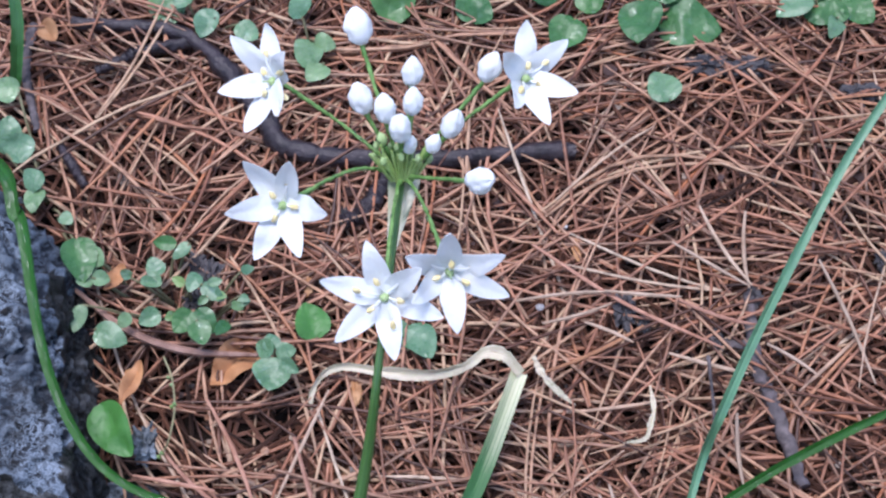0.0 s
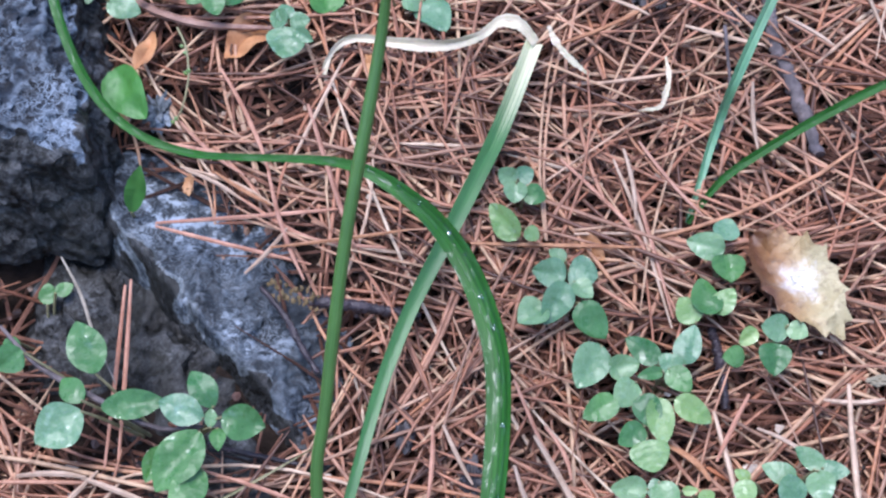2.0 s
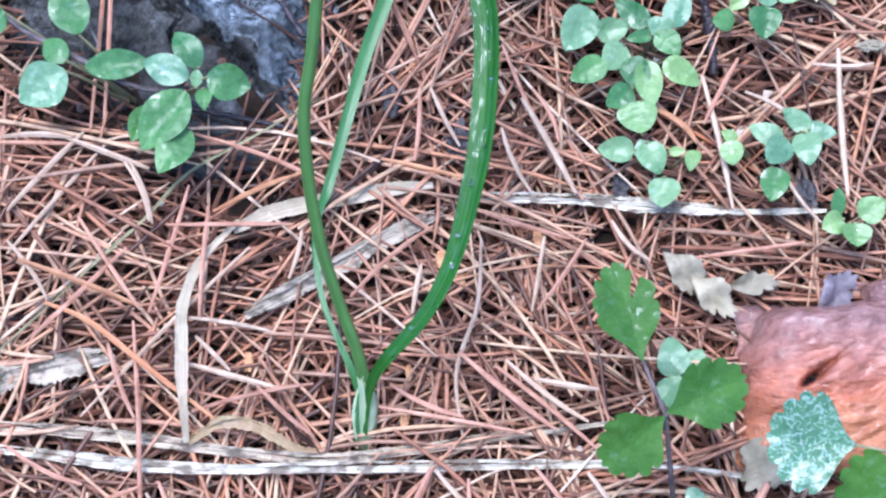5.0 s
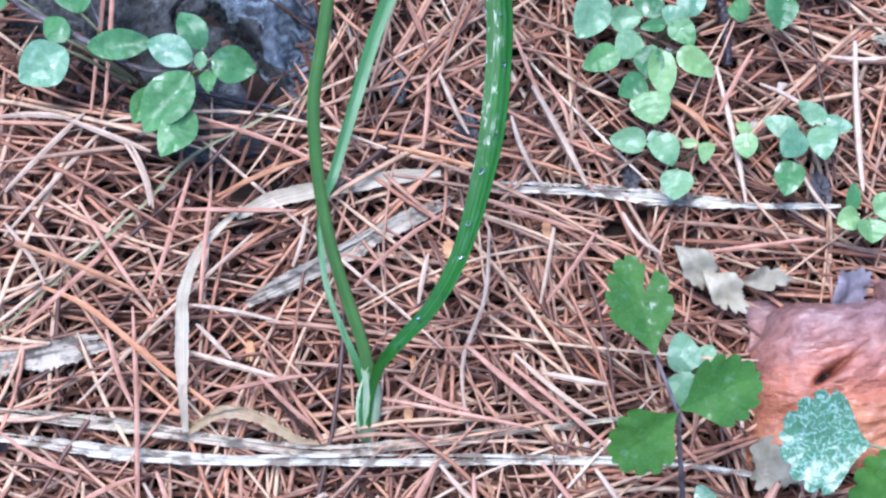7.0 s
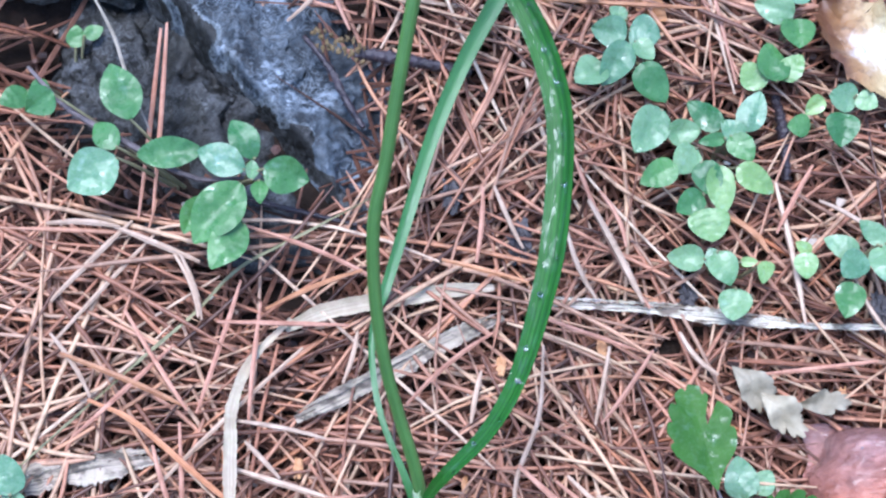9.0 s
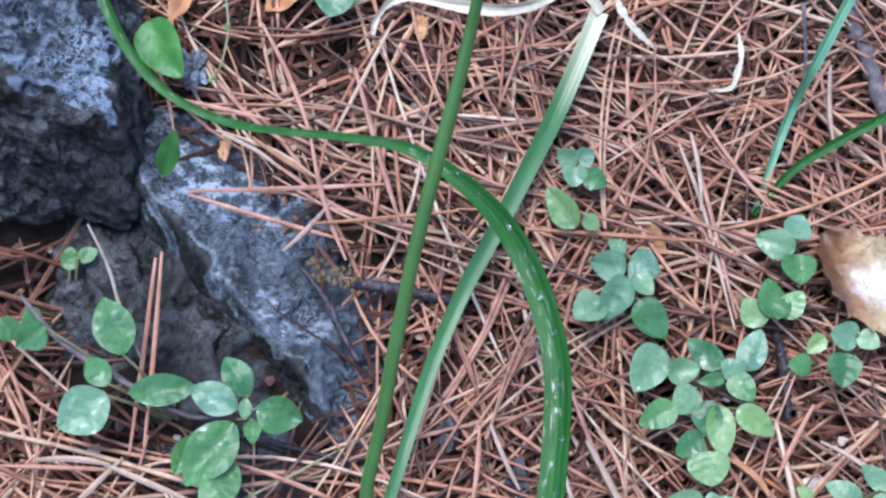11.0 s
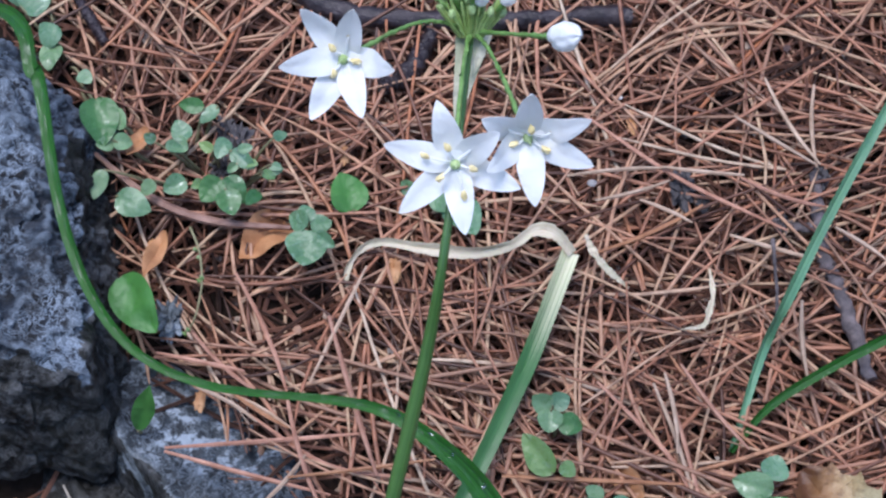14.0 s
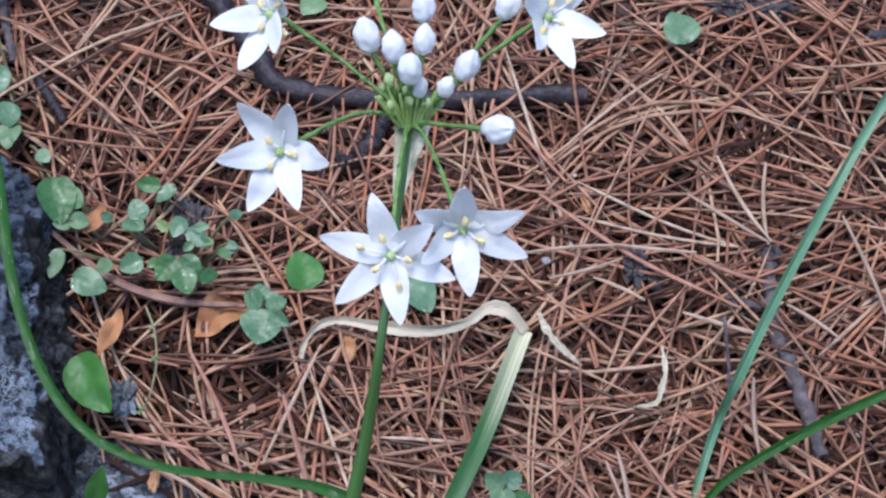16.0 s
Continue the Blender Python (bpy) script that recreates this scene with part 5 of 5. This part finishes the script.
weed([(1.11, 29.11, 0.75), (3.56, 28.77, 0.63), (2.27, 29.63, 0.50)], DARKS, "low weed with broad dark leaves on the litter")
weed([(6.10, 27.67, 0.62), (6.93, 28.93, 0.47), (5.55, 29.29, 0.50)], DARKS, "low weed with broad dark leaves on the litter")
weed([(8.22, 27.78, 0.79), (9.69, 27.92, 0.91), (9.16, 29.14, 0.67)], DARKS, "low weed with broad dark leaves on the litter")
weed([(8.68, 25.83, 0.58)], GREENS, "single round green leaf on the needles")
weed([(12.69, 28.40, 0.59, 1.00), (13.74, 28.35, 0.68), (14.64, 28.32, 0.59), (13.79, 27.56, 0.34, 1.00), (13.45, 29.17, 0.51)], DARKS, ROUND)


# ---- three-part seedling leaves ----
def cut_leaf(bm, at, ahead, up, length, half, lobes, seed=0.0, thick=0.03, crumple=0.1, depth=0.5):
    """A broad leaf with rounded lobes and teeth, built in rings round its middle vein."""
    at, ahead, up = Vector(at), Vector(ahead).normalized(), Vector(up)
    up = (up - ahead * up.dot(ahead)).normalized()
    side = ahead.cross(up)
    rim = 96
    rings = []
    for f in (0.2, 0.45, 0.7, 0.88, 1.0):
        ring = []
        for k in range(rim):
            a = 2 * math.pi * k / rim
            c, s = math.cos(a), math.sin(a)
            r = 1.0
            if f > 0.6:
                front = max(0.0, min(1.0, 0.5 + c))
                r += (f - 0.6) * front * (depth * (1.8 * abs(math.cos(lobes * a / 2)) ** 0.5 - 1.2) + 0.6 * abs(math.cos((1.5 * lobes + 1) * a + seed)) - 0.35)
            x, y = (0.5 + 0.5 * c * r * f) * length, s * r * f * half * 1.08
            y *= min(1.0, (max(x, 0.0) / length / 0.5) ** 0.62 + 0.05)
            q = at + ahead * x + side * y
            q += up * (0.12 * abs(y) - 0.06 * x * x / length + crumple * noise.noise(q * 2 + Vector((seed, 0, 0))) - 0.05 * abs(math.sin(lobes * a / 2)) * f)
            ring.append((bm.verts.new(q * CM), bm.verts.new((q - up * thick) * CM)))
        rings.append(ring)
    for a, b in zip(rings, rings[1:]):
        for k in range(rim):
            j = (k + 1) % rim
            bm.faces.new((a[k][0], b[k][0], b[j][0], a[j][0]))
            bm.faces.new((a[j][1], b[j][1], b[k][1], a[k][1]))
    for k in range(rim):
        j = (k + 1) % rim
        bm.faces.new((rings[-1][k][0], rings[-1][k][1], rings[-1][j][1], rings[-1][j][0]))
    bm.faces.new([v[0] for v in rings[0]])
    bm.faces.new([v[1] for v in rings[0]][::-1])
    bmesh.ops.recalc_face_normals(bm, faces=bm.faces)
    return bm


def lobed(foot, node, tops, label):
    """A seedling: a thin stem to a node, from which stalked lobed leaves spread."""
    e = thing("seedling", foot, label, "seedling")
    base, node = Vector(foot), Vector(node)
    part("stem", tube(bmesh.new(), [base, base.lerp(node, 0.5) + Vector((0, 0.1, 0.15)), node], [0.05, 0.045, 0.04], 6, 12, 0, foot), STALK_PINK, e, "thin brown seedling stem")
    for at, end, half, lobes, mat in tops:
        at, end = Vector(at), Vector(end)
        part("leaf", leaflet(at - base, end - base, (0, -0.35, 1), half * 2, 0, seed=half), mat, e, "wet toothed green leaf")
        part("leaf_stalk", tube(bmesh.new(), [node, node.lerp(at, 0.5) + Vector((0, 0, 0.05)), at], [0.045, 0.04, 0.03], 6, 8, 0, foot), WEED_STEM, e)


SHALLOW = [(0, 0.01), (0.15, 0.14), (0.32, 0.4), (0.42, 0.49), (0.49, 0.5), (0.51, 0.44), (0.6, 0.5), (0.69, 0.46), (0.69, 0.39), (0.78, 0.41), (0.86, 0.34), (0.84, 0.26), (0.93, 0.24), (0.98, 0.13), (0.95, 0.07), (1, 0.02)]
DEEP = [(0, 0.01), (0.15, 0.14), (0.32, 0.38), (0.45, 0.46), (0.52, 0.46), (0.55, 0.41), (0.64, 0.48), (0.72, 0.45), (0.75, 0.4), (0.79, 0.33), (0.73, 0.26), (0.53, 0.13), (0.74, 0.11), (0.84, 0.21), (0.89, 0.19), (0.88, 0.14), (0.96, 0.14), (0.98, 0.07), (1, 0.02)]


def leaflet(foot, tip, up, wide, deep_side, droop=0.08, thick=0.03, seed=0.0):
    """A wedge-shaped leaflet with rounded teeth; deep_side is -1 or 1 where one edge is cut far in, 0 where neither is."""
    bm = bmesh.new()
    foot, ahead = Vector(foot), Vector(tip) - Vector(foot)
    length = ahead.length
    ahead.normalize()
    up = Vector(up)
    up = (up - ahead * up.dot(ahead)).normalized()
    side = ahead.cross(up)
    rim = []
    for sign in (1, -1):
        line = [(q.x, q.y * sign) for q in curve([(u, v, 0) for u, v in (DEEP if deep_side == sign else SHALLOW)], 60)]
        rim += line if sign == 1 else line[::-1]
    rings = []
    for f in (0.12, 0.4, 0.7, 0.88, 1.0):
        ring = []
        for u, v in rim:
            u, v = 0.5 + (u - 0.5) * f, v * f
            q = foot + ahead * (u * length) + side * (v * wide * 1.15)
            q += up * (0.22 * abs(v) * wide - droop * length * u * u + 0.07 * noise.noise(q * 2.2 + Vector((seed, 0, 0))) + 0.05 * math.sin(u * 22 - abs(v) * 14) * abs(v))
            ring.append((bm.verts.new(q * CM), bm.verts.new((q - up * thick) * CM)))
        rings.append(ring)
    n = len(rim)
    for a, b in zip(rings, rings[1:]):
        for k in range(n):
            j = (k + 1) % n
            bm.faces.new((a[k][0], b[k][0], b[j][0], a[j][0]))
            bm.faces.new((a[j][1], b[j][1], b[k][1], a[k][1]))
    for k in range(n):
        j = (k + 1) % n
        bm.faces.new((rings[-1][k][0], rings[-1][k][1], rings[-1][j][1], rings[-1][j][0]))
    bm.faces.new([v[0] for v in rings[0]])
    bm.faces.new([v[1] for v in rings[0]][::-1])
    bmesh.ops.recalc_face_normals(bm, faces=bm.faces)
    return bm


def seedling():
    foot, node = Vector((6.6, -3.18, 0.0)), Vector((6.16, -1.02, 3.2))
    e = thing("seedling", foot, "seedling with three lobed dark green leaves on a thin stalk", "seedling")
    part("stem", tube(bmesh.new(), [foot, (6.45, -2.4, 1.3), (6.34, -1.9, 2.0), node], [0.07, 0.06, 0.055, 0.045], 8, 16, 0.1, foot), TWIG, e, "thin dark seedling stem")
    for a, b, wide, deep, up in (((5.73, 0.06, 3.5), (5.26, 2.13, 3.6), 1.18, 1, (0.1, -0.35, 1)), ((6.17, -0.96, 3.3), (7.83, -0.27, 3.35), 1.22, 0, (-0.1, -0.35, 1)), ((6.13, -1.03, 3.3), (4.87, -1.98, 3.1), 1.22, 0, (0.35, -0.3, 1))):
        part("leaf", leaflet(Vector(a) - foot, Vector(b) - foot, up, wide, deep, seed=a[0]), TOOTHED, e, "lobed dark green leaflet")
        part("leaf_stalk", tube(bmesh.new(), [node, node.lerp(Vector(a), 0.5) + Vector((0, 0, 0.04)), a], [0.045, 0.04, 0.03], 6, 8, 0, foot), TWIG, e)


seedling()
T = [(10.02, -1.62, 2.70), (8.24, -1.41, 2.70), (11.21, -2.18, 2.70), (9.58, -2.94, 2.70)]
lobed([(12.21, -3.44, -0.30)][0], [(11.18, -1.87, 2.50)][0], [(T[0], T[1], 0.9, 9, WET), (T[2], T[3], 0.8, 5, TOOTHED)], "seedling with wet wrinkled lobed leaves")
weed([(6.75, 0.78, 0.44), (7.28, 0.71, 0.31), (6.70, -0.10, 0.41)], GREENS, "pale weed leaves under the seedling", 1.0)
weed([(7.08, -2.28, 0.29), (6.76, -2.63, 0.19), (7.24, -2.57, 0.22)], GREENS, ROUND)
weed([(-8.53, 0.76, 0.44), (-8.37, -0.03, 0.44), (-8.57, -0.62, 0.29)], GREENS, "low weed with wrinkled round leaves", 0.8)


# ---- single needles and dry stalks that lie over the rest ----
def single(name, points, width, mat, label, category, group):
    lone(name, tube(bmesh.new(), points, [width * 0.3, width * 0.5, width * 0.5, width * 0.25], 6, 16, 0.1, points[0]), mat, points[0], label, category, group)


FALLEN = plain_material("single_pine_needle", (0.26, 0.11, 0.065), (0.5, 0.27, 0.185), 160, 0.42)
STALK_PALE = plain_material("pale_dry_stalk", (0.16, 0.14, 0.1), (0.4, 0.35, 0.28), 200, 0.6)
TAN_FALLEN = plain_material("tan_pine_needle", (0.26, 0.11, 0.05), (0.48, 0.24, 0.12), 160, 0.4)
PALE_FALLEN = plain_material("bleached_pine_needle", (0.3, 0.2, 0.13), (0.53, 0.39, 0.285), 160, 0.45)
LYING = "single long reddish pine needle lying on top"
for line in ([(-5.19, 12.37, 0.70), (-3.48, 11.88, 0.60), (-1.46, 11.41, 0.30)], [(-5.19, 12.45, 0.70), (-2.83, 12.64, 0.50), (-0.77, 12.81, 0.40)], [(-5.73, 11.03, 0.60), (-5.79, 8.75, 0.40), (-5.91, 6.48, 0.10)], [(-5.86, 10.89, 0.60), (-6.03, 8.79, 0.30), (-6.22, 6.53, 0.10)],
             [(4.70, 14.00, 0.35), (5.61, 12.96, 0.35), (6.43, 11.87, 0.35), (7.22, 9.88, 0.35)], [(3.32, 8.27, 0.35), (3.79, 6.93, 0.35), (4.36, 5.55, 0.35), (5.00, 4.47, 0.35)], [(6.30, 13.99, 0.40), (6.70, 11.98, 0.40), (7.13, 9.68, 0.40)], [(-5.05, 1.93, 0.45), (-4.89, -0.30, 0.45), (-4.76, -3.17, 0.45)],
             [(-3.92, 6.34, 0.40), (-2.03, 5.65, 0.40), (-0.27, 4.71, 0.40)], [(2.88, 0.71, 0.40), (4.06, -0.29, 0.40), (5.11, -1.28, 0.40)], [(4.76, 20.99, 0.35), (7.01, 19.19, 0.35), (9.50, 17.78, 0.35)], [(-3.36, 13.33, 0.35), (-1.55, 12.10, 0.35), (0.36, 11.75, 0.35)]):
    single("pine_needle", line, 0.115, FALLEN, LYING, "pine needle", "single pine needles")
for line in ([(2.13, -0.84, 0.20), (2.03, 0.60, 0.40), (2.54, 2.07, 0.50), (2.67, 3.63, 0.40)], [(-7.92, 3.56, 0.40), (-6.75, 4.98, 0.40), (-5.68, 6.22, 0.40)], [(-2.50, 3.56, 0.40), (-4.18, 1.93, 0.40), (-6.16, -0.16, 0.40)], [(-4.70, 14.10, 0.40), (-3.30, 13.58, 0.40), (-2.32, 12.93, 0.40)], [(6.00, 13.93, 0.40), (6.50, 12.28, 0.40), (7.08, 9.44, 0.40)], [(12.33, 20.24, 0.35), (12.84, 18.56, 0.35), (13.27, 16.63, 0.35)]):
    single("pine_needle", line, 0.105, PALE_FALLEN, "single bleached pine needle lying on top", "pine needle", "single pine needles")
single("pine_needle", [(-6.99, 2.38, 0.55), (-5.98, 1.91, 0.55), (-4.61, 0.78, 0.55), (-3.20, -0.34, 0.55)], 0.14, plain_material("orange_pine_needle", (0.36, 0.145, 0.065), (0.52, 0.25, 0.125), 160, 0.35), "single bright orange pine needle lying on top", "pine needle", "single pine needles")


def strew(rows, mat, label, seed):
    """Single needles that lie on top: rows of both ends and the width."""
    rng = random.Random(seed)
    for ax, ay, bx, by, width in rows:
        a, b = Vector((ax, ay, 0.55 + rng.uniform(-0.12, 0.1))), Vector((bx, by, 0.55 + rng.uniform(-0.12, 0.1)))
        side = Vector((a.y - b.y, b.x - a.x, 0)).normalized() * rng.uniform(-0.1, 0.1)
        single("pine_needle", [a, a.lerp(b, 0.35) + side, a.lerp(b, 0.7) + side, b], width, mat, label, "pine needle", "single pine needles")


strew([(-6.31, 4.32, -4.88, 2.14, 0.11), (-4.70, 2.11, -3.86, 5.01, 0.12), (-7.22, 1.60, -5.24, 3.60, 0.12), (-4.33, 4.09, -1.50, 4.00, 0.11), (-3.60, 1.87, -3.40, 4.52, 0.11), (3.96, 7.11, 4.49, 5.77, 0.11), (1.23, 5.41, 1.38, 7.14, 0.12), (5.00, 3.48, 3.85, 1.88, 0.11), (2.58, 4.24, 4.66, 3.52, 0.11), (-0.26, 2.30, 1.61, 3.86, 0.12), (-5.58, 1.42, -4.95, -0.27, 0.12), (-7.70, -0.78, -6.04, -1.66, 0.12), (-6.28, -2.49, -4.85, -1.75, 0.12), (-4.41, -1.64, -3.88, -2.99, 0.12), (-2.31, 0.37, -1.08, -0.77, 0.11), (-5.77, -2.96, -4.47, -2.66, 0.12), (-3.73, -0.13, -1.08, 0.37, 0.11), (2.09, 1.01, 4.13, -0.74, 0.15), (0.58, 0.33, 2.15, -0.45, 0.12), (0.33, -0.16, 3.46, -0.83, 0.11)],
      FALLEN, LYING, 0)
strew([(1.42, -1.52, 0.46, -3.19, 0.18), (3.65, -1.55, 4.76, -3.01, 0.12), (2.22, -1.77, 2.45, -3.21, 0.12), (8.72, 7.74, 7.79, 6.10, 0.12), (7.35, 2.97, 9.86, 3.30, 0.12), (-3.75, 16.76, -2.46, 13.75, 0.12), (-2.49, 13.78, -1.61, 10.95, 0.12), (-1.53, 15.65, -0.40, 11.74, 0.14), (-4.75, 15.34, -3.09, 13.76, 0.11), (-5.53, 14.82, -3.47, 14.32, 0.12), (6.65, 14.36, 8.06, 12.28, 0.11), (8.47, 19.11, 10.47, 18.33, 0.11)],
      FALLEN, LYING, 1)
strew([(-7.92, 4.53, -6.27, 6.36, 0.14), (-8.14, 6.31, -6.51, 6.19, 0.15), (-6.64, 6.21, -4.77, 5.45, 0.15), (-5.33, 5.62, -4.75, 4.20, 0.11), (-5.19, 5.59, -4.68, 4.15, 0.10), (-1.61, 2.76, -1.31, 4.00, 0.11), (-3.93, 1.95, -1.96, 1.57, 0.11), (-7.88, 3.82, -6.96, 2.45, 0.11), (3.70, 6.84, 4.82, 4.51, 0.16), (3.22, 6.21, 3.83, 4.66, 0.12), (1.63, 7.16, 2.26, 5.77, 0.11), (4.07, 3.55, 3.73, 1.88, 0.11), (1.10, 1.91, 1.33, 3.05, 0.12), (-4.66, -1.89, -3.75, -3.13, 0.11), (-3.88, 0.94, -1.68, 0.27, 0.14), (-3.65, 1.50, -2.89, 0.72, 0.11), (-0.91, -2.16, -2.20, -3.08, 0.16), (1.51, -1.56, 2.85, -2.88, 0.12), (3.11, 0.79, 4.85, -0.60, 0.12), (3.71, 0.35, 5.09, 0.07, 0.15)],
      PALE_FALLEN, "single bleached pine needle lying on top", 10)
strew([(-0.03, -3.18, 0.23, -2.20, 0.12), (1.00, -2.94, 1.67, -2.43, 0.11), (4.78, -1.69, 5.65, -3.14, 0.14), (11.00, 7.85, 10.93, 4.35, 0.16), (7.86, 7.34, 8.30, 4.06, 0.14), (8.82, 6.92, 10.05, 5.94, 0.11), (10.39, 7.51, 11.79, 7.48, 0.12), (9.47, 5.18, 10.26, 3.71, 0.10), (5.60, 3.92, 6.39, 2.98, 0.12), (-4.55, 13.94, -3.14, 13.08, 0.10), (-1.95, 14.02, -0.65, 16.90, 0.10), (-3.02, 11.10, -2.02, 12.29, 0.11), (6.24, 14.09, 6.40, 12.16, 0.11), (9.61, 15.87, 9.56, 14.02, 0.12), (4.23, 19.26, 6.71, 19.46, 0.11), (6.57, 19.46, 8.54, 19.16, 0.11), (9.28, 21.83, 10.41, 19.42, 0.11), (8.47, 20.85, 10.28, 19.43, 0.10), (10.49, 21.62, 10.35, 19.39, 0.11), (4.88, 18.55, 6.71, 19.04, 0.10)],
      PALE_FALLEN, "single bleached pine needle lying on top", 11)
strew([(5.97, 18.57, 7.18, 17.92, 0.10), (8.08, 17.64, 10.06, 17.00, 0.11), (10.63, 17.79, 11.76, 16.83, 0.10)],
      PALE_FALLEN, "single bleached pine needle lying on top", 12)
strew([(-3.29, 4.35, -1.23, 5.24, 0.12), (-7.61, 3.37, -4.89, 2.24, 0.14), (0.48, 5.48, 2.35, 4.97, 0.12), (-6.98, -2.22, -5.64, -2.85, 0.14), (6.78, 6.54, 7.62, 5.70, 0.16), (-3.83, 13.87, -2.42, 12.94, 0.10), (-2.41, 11.74, 0.92, 12.15, 0.10), (2.41, 11.71, 6.51, 11.45, 0.11), (4.82, 17.21, 7.48, 18.40, 0.11)],
      TAN_FALLEN, "single orange-brown pine needle lying on top", 20)
single("dry_stalk", [(-7.39, 11.59, 0.80), (-6.90, 10.67, 0.70), (-6.55, 9.69, 0.60), (-6.02, 8.51, 0.30)], 0.085, STALK_PALE, "thin pale dry stalk leaning on the rock", "dry stalk", "dry stalks")
single("dry_stalk", [(-7.37, 20.13, 0.30), (-5.97, 18.93, 0.30), (-4.43, 18.26, 0.30), (-2.51, 18.05, 0.30)], 0.22, STALK_PINK, "pinkish-brown dried stem lying across the weeds", "dry stalk", "dry stalks")
single("dry_stalk", [(-8.86, 10.06, 0.3), (-7.93, 9.02, 0.6), (-7.04, 8.37, 0.9), (-6.22, 7.88, 1.0), (-4.93, 7.22, 0.9), (-3.83, 7.22, 0.9)], 0.15, TWIG, "thin brown stem of the weed by the rock", "dry stalk", "dry stalks")
noded = thing("weed_stalk", (-4.87, 17.92, 0.7), "thin curved green weed stalk with tiny pale nodes", "weed stalk", "dry stalks")
FIRST = Vector((-4.87, 17.92, 0.7))
part("stem", tube(bmesh.new(), [Vector(q) - FIRST for q in [(-4.87, 17.92, 0.70), (-4.60, 17.24, 0.90), (-4.49, 16.52, 0.95), (-4.52, 16.04, 0.90), (-4.67, 15.48, 0.75), (-4.89, 15.24, 0.60)]], [0.03, 0.03, 0.028, 0.028, 0.026, 0.02], 6, 24), WEED_STEM, noded)
for k, q in enumerate([(-4.69, 17.26, 0.85), (-4.59, 17.03, 0.90), (-4.48, 16.47, 1.00), (-4.56, 16.42, 0.95), (-4.88, 15.22, 0.65), (-4.80, 15.31, 0.65)]):
    part("node", lump(bmesh.new(), Vector(q) - FIRST, (0.07, 0.055, 0.05), 2, 0.6, 2.2, k, (1, 0.3 * k, 0.5)), WEED_PALE, noded)
single("dry_stalk", [(8.61, -2.04, 0.50), (8.12, -2.83, 0.30), (7.51, -3.63, 0.20)], 0.24, FALLEN, "thick brown dry stalk on the needles", "dry stalk", "dry stalks")
a, b = [(8.17, -2.85, 0.20), (9.95, -2.99, 0.20)]
dead_leaf("dead_leaf", a, Vector(b) - Vector(a), 1.7, 0.42, DULL_LEAF, "brown dead leaf flat on the needles", lobes=1)
for ends, half, lobes, label in (([(6.71, 3.19, 0.40), (7.61, 2.26, 0.40)], 0.32, 5, "pale crumpled dead leaf with lobes"), ([(7.30, 2.61, 0.40), (8.15, 1.77, 0.40)], 0.32, 4, "pale torn dead leaf on the needles"),
                                 ([(8.08, 2.34, 0.40), (9.18, 2.46, 0.40)], 0.24, 3, "small pale crumpled dead leaf"), ([(9.23, -0.95, 0.30), (8.26, -2.03, 0.30)], 0.5, 4, "grey-white crumpled dead leaf beside the bark")):
    e = thing("dead_leaf", ends[0], label, "dead leaf")
    way = Vector(ends[1]) - Vector(ends[0])
    part("leaf_blade", cut_leaf(bmesh.new(), (0, 0, 0), way, (0.1, -0.2, 1), way.length, half, lobes, half * 7, 0.03, 0.4), PALE_LEAF, e)
ends = [(10.01, 1.75, 0.40), (10.80, 2.44, 0.40)]
e = thing("dead_leaf", ends[0], "dark grey crumpled dead leaf behind the bark", "dead leaf")
way = Vector(ends[1]) - Vector(ends[0])
part("leaf_blade", cut_leaf(bmesh.new(), (0, 0, 0), way, (0.1, -0.2, 1), way.length * 1.1, 0.34, 4, 2.0, 0.03, 0.5), CRUST, e)
single("grass_shoot", [(3.10, -3.24, 0.10), (3.39, -3.02, 0.40), (3.67, -2.82, 0.70), (4.01, -2.71, 0.90)], 0.2, WEED_PALE, "small pale green grass shoot in the litter", "grass shoot", "")
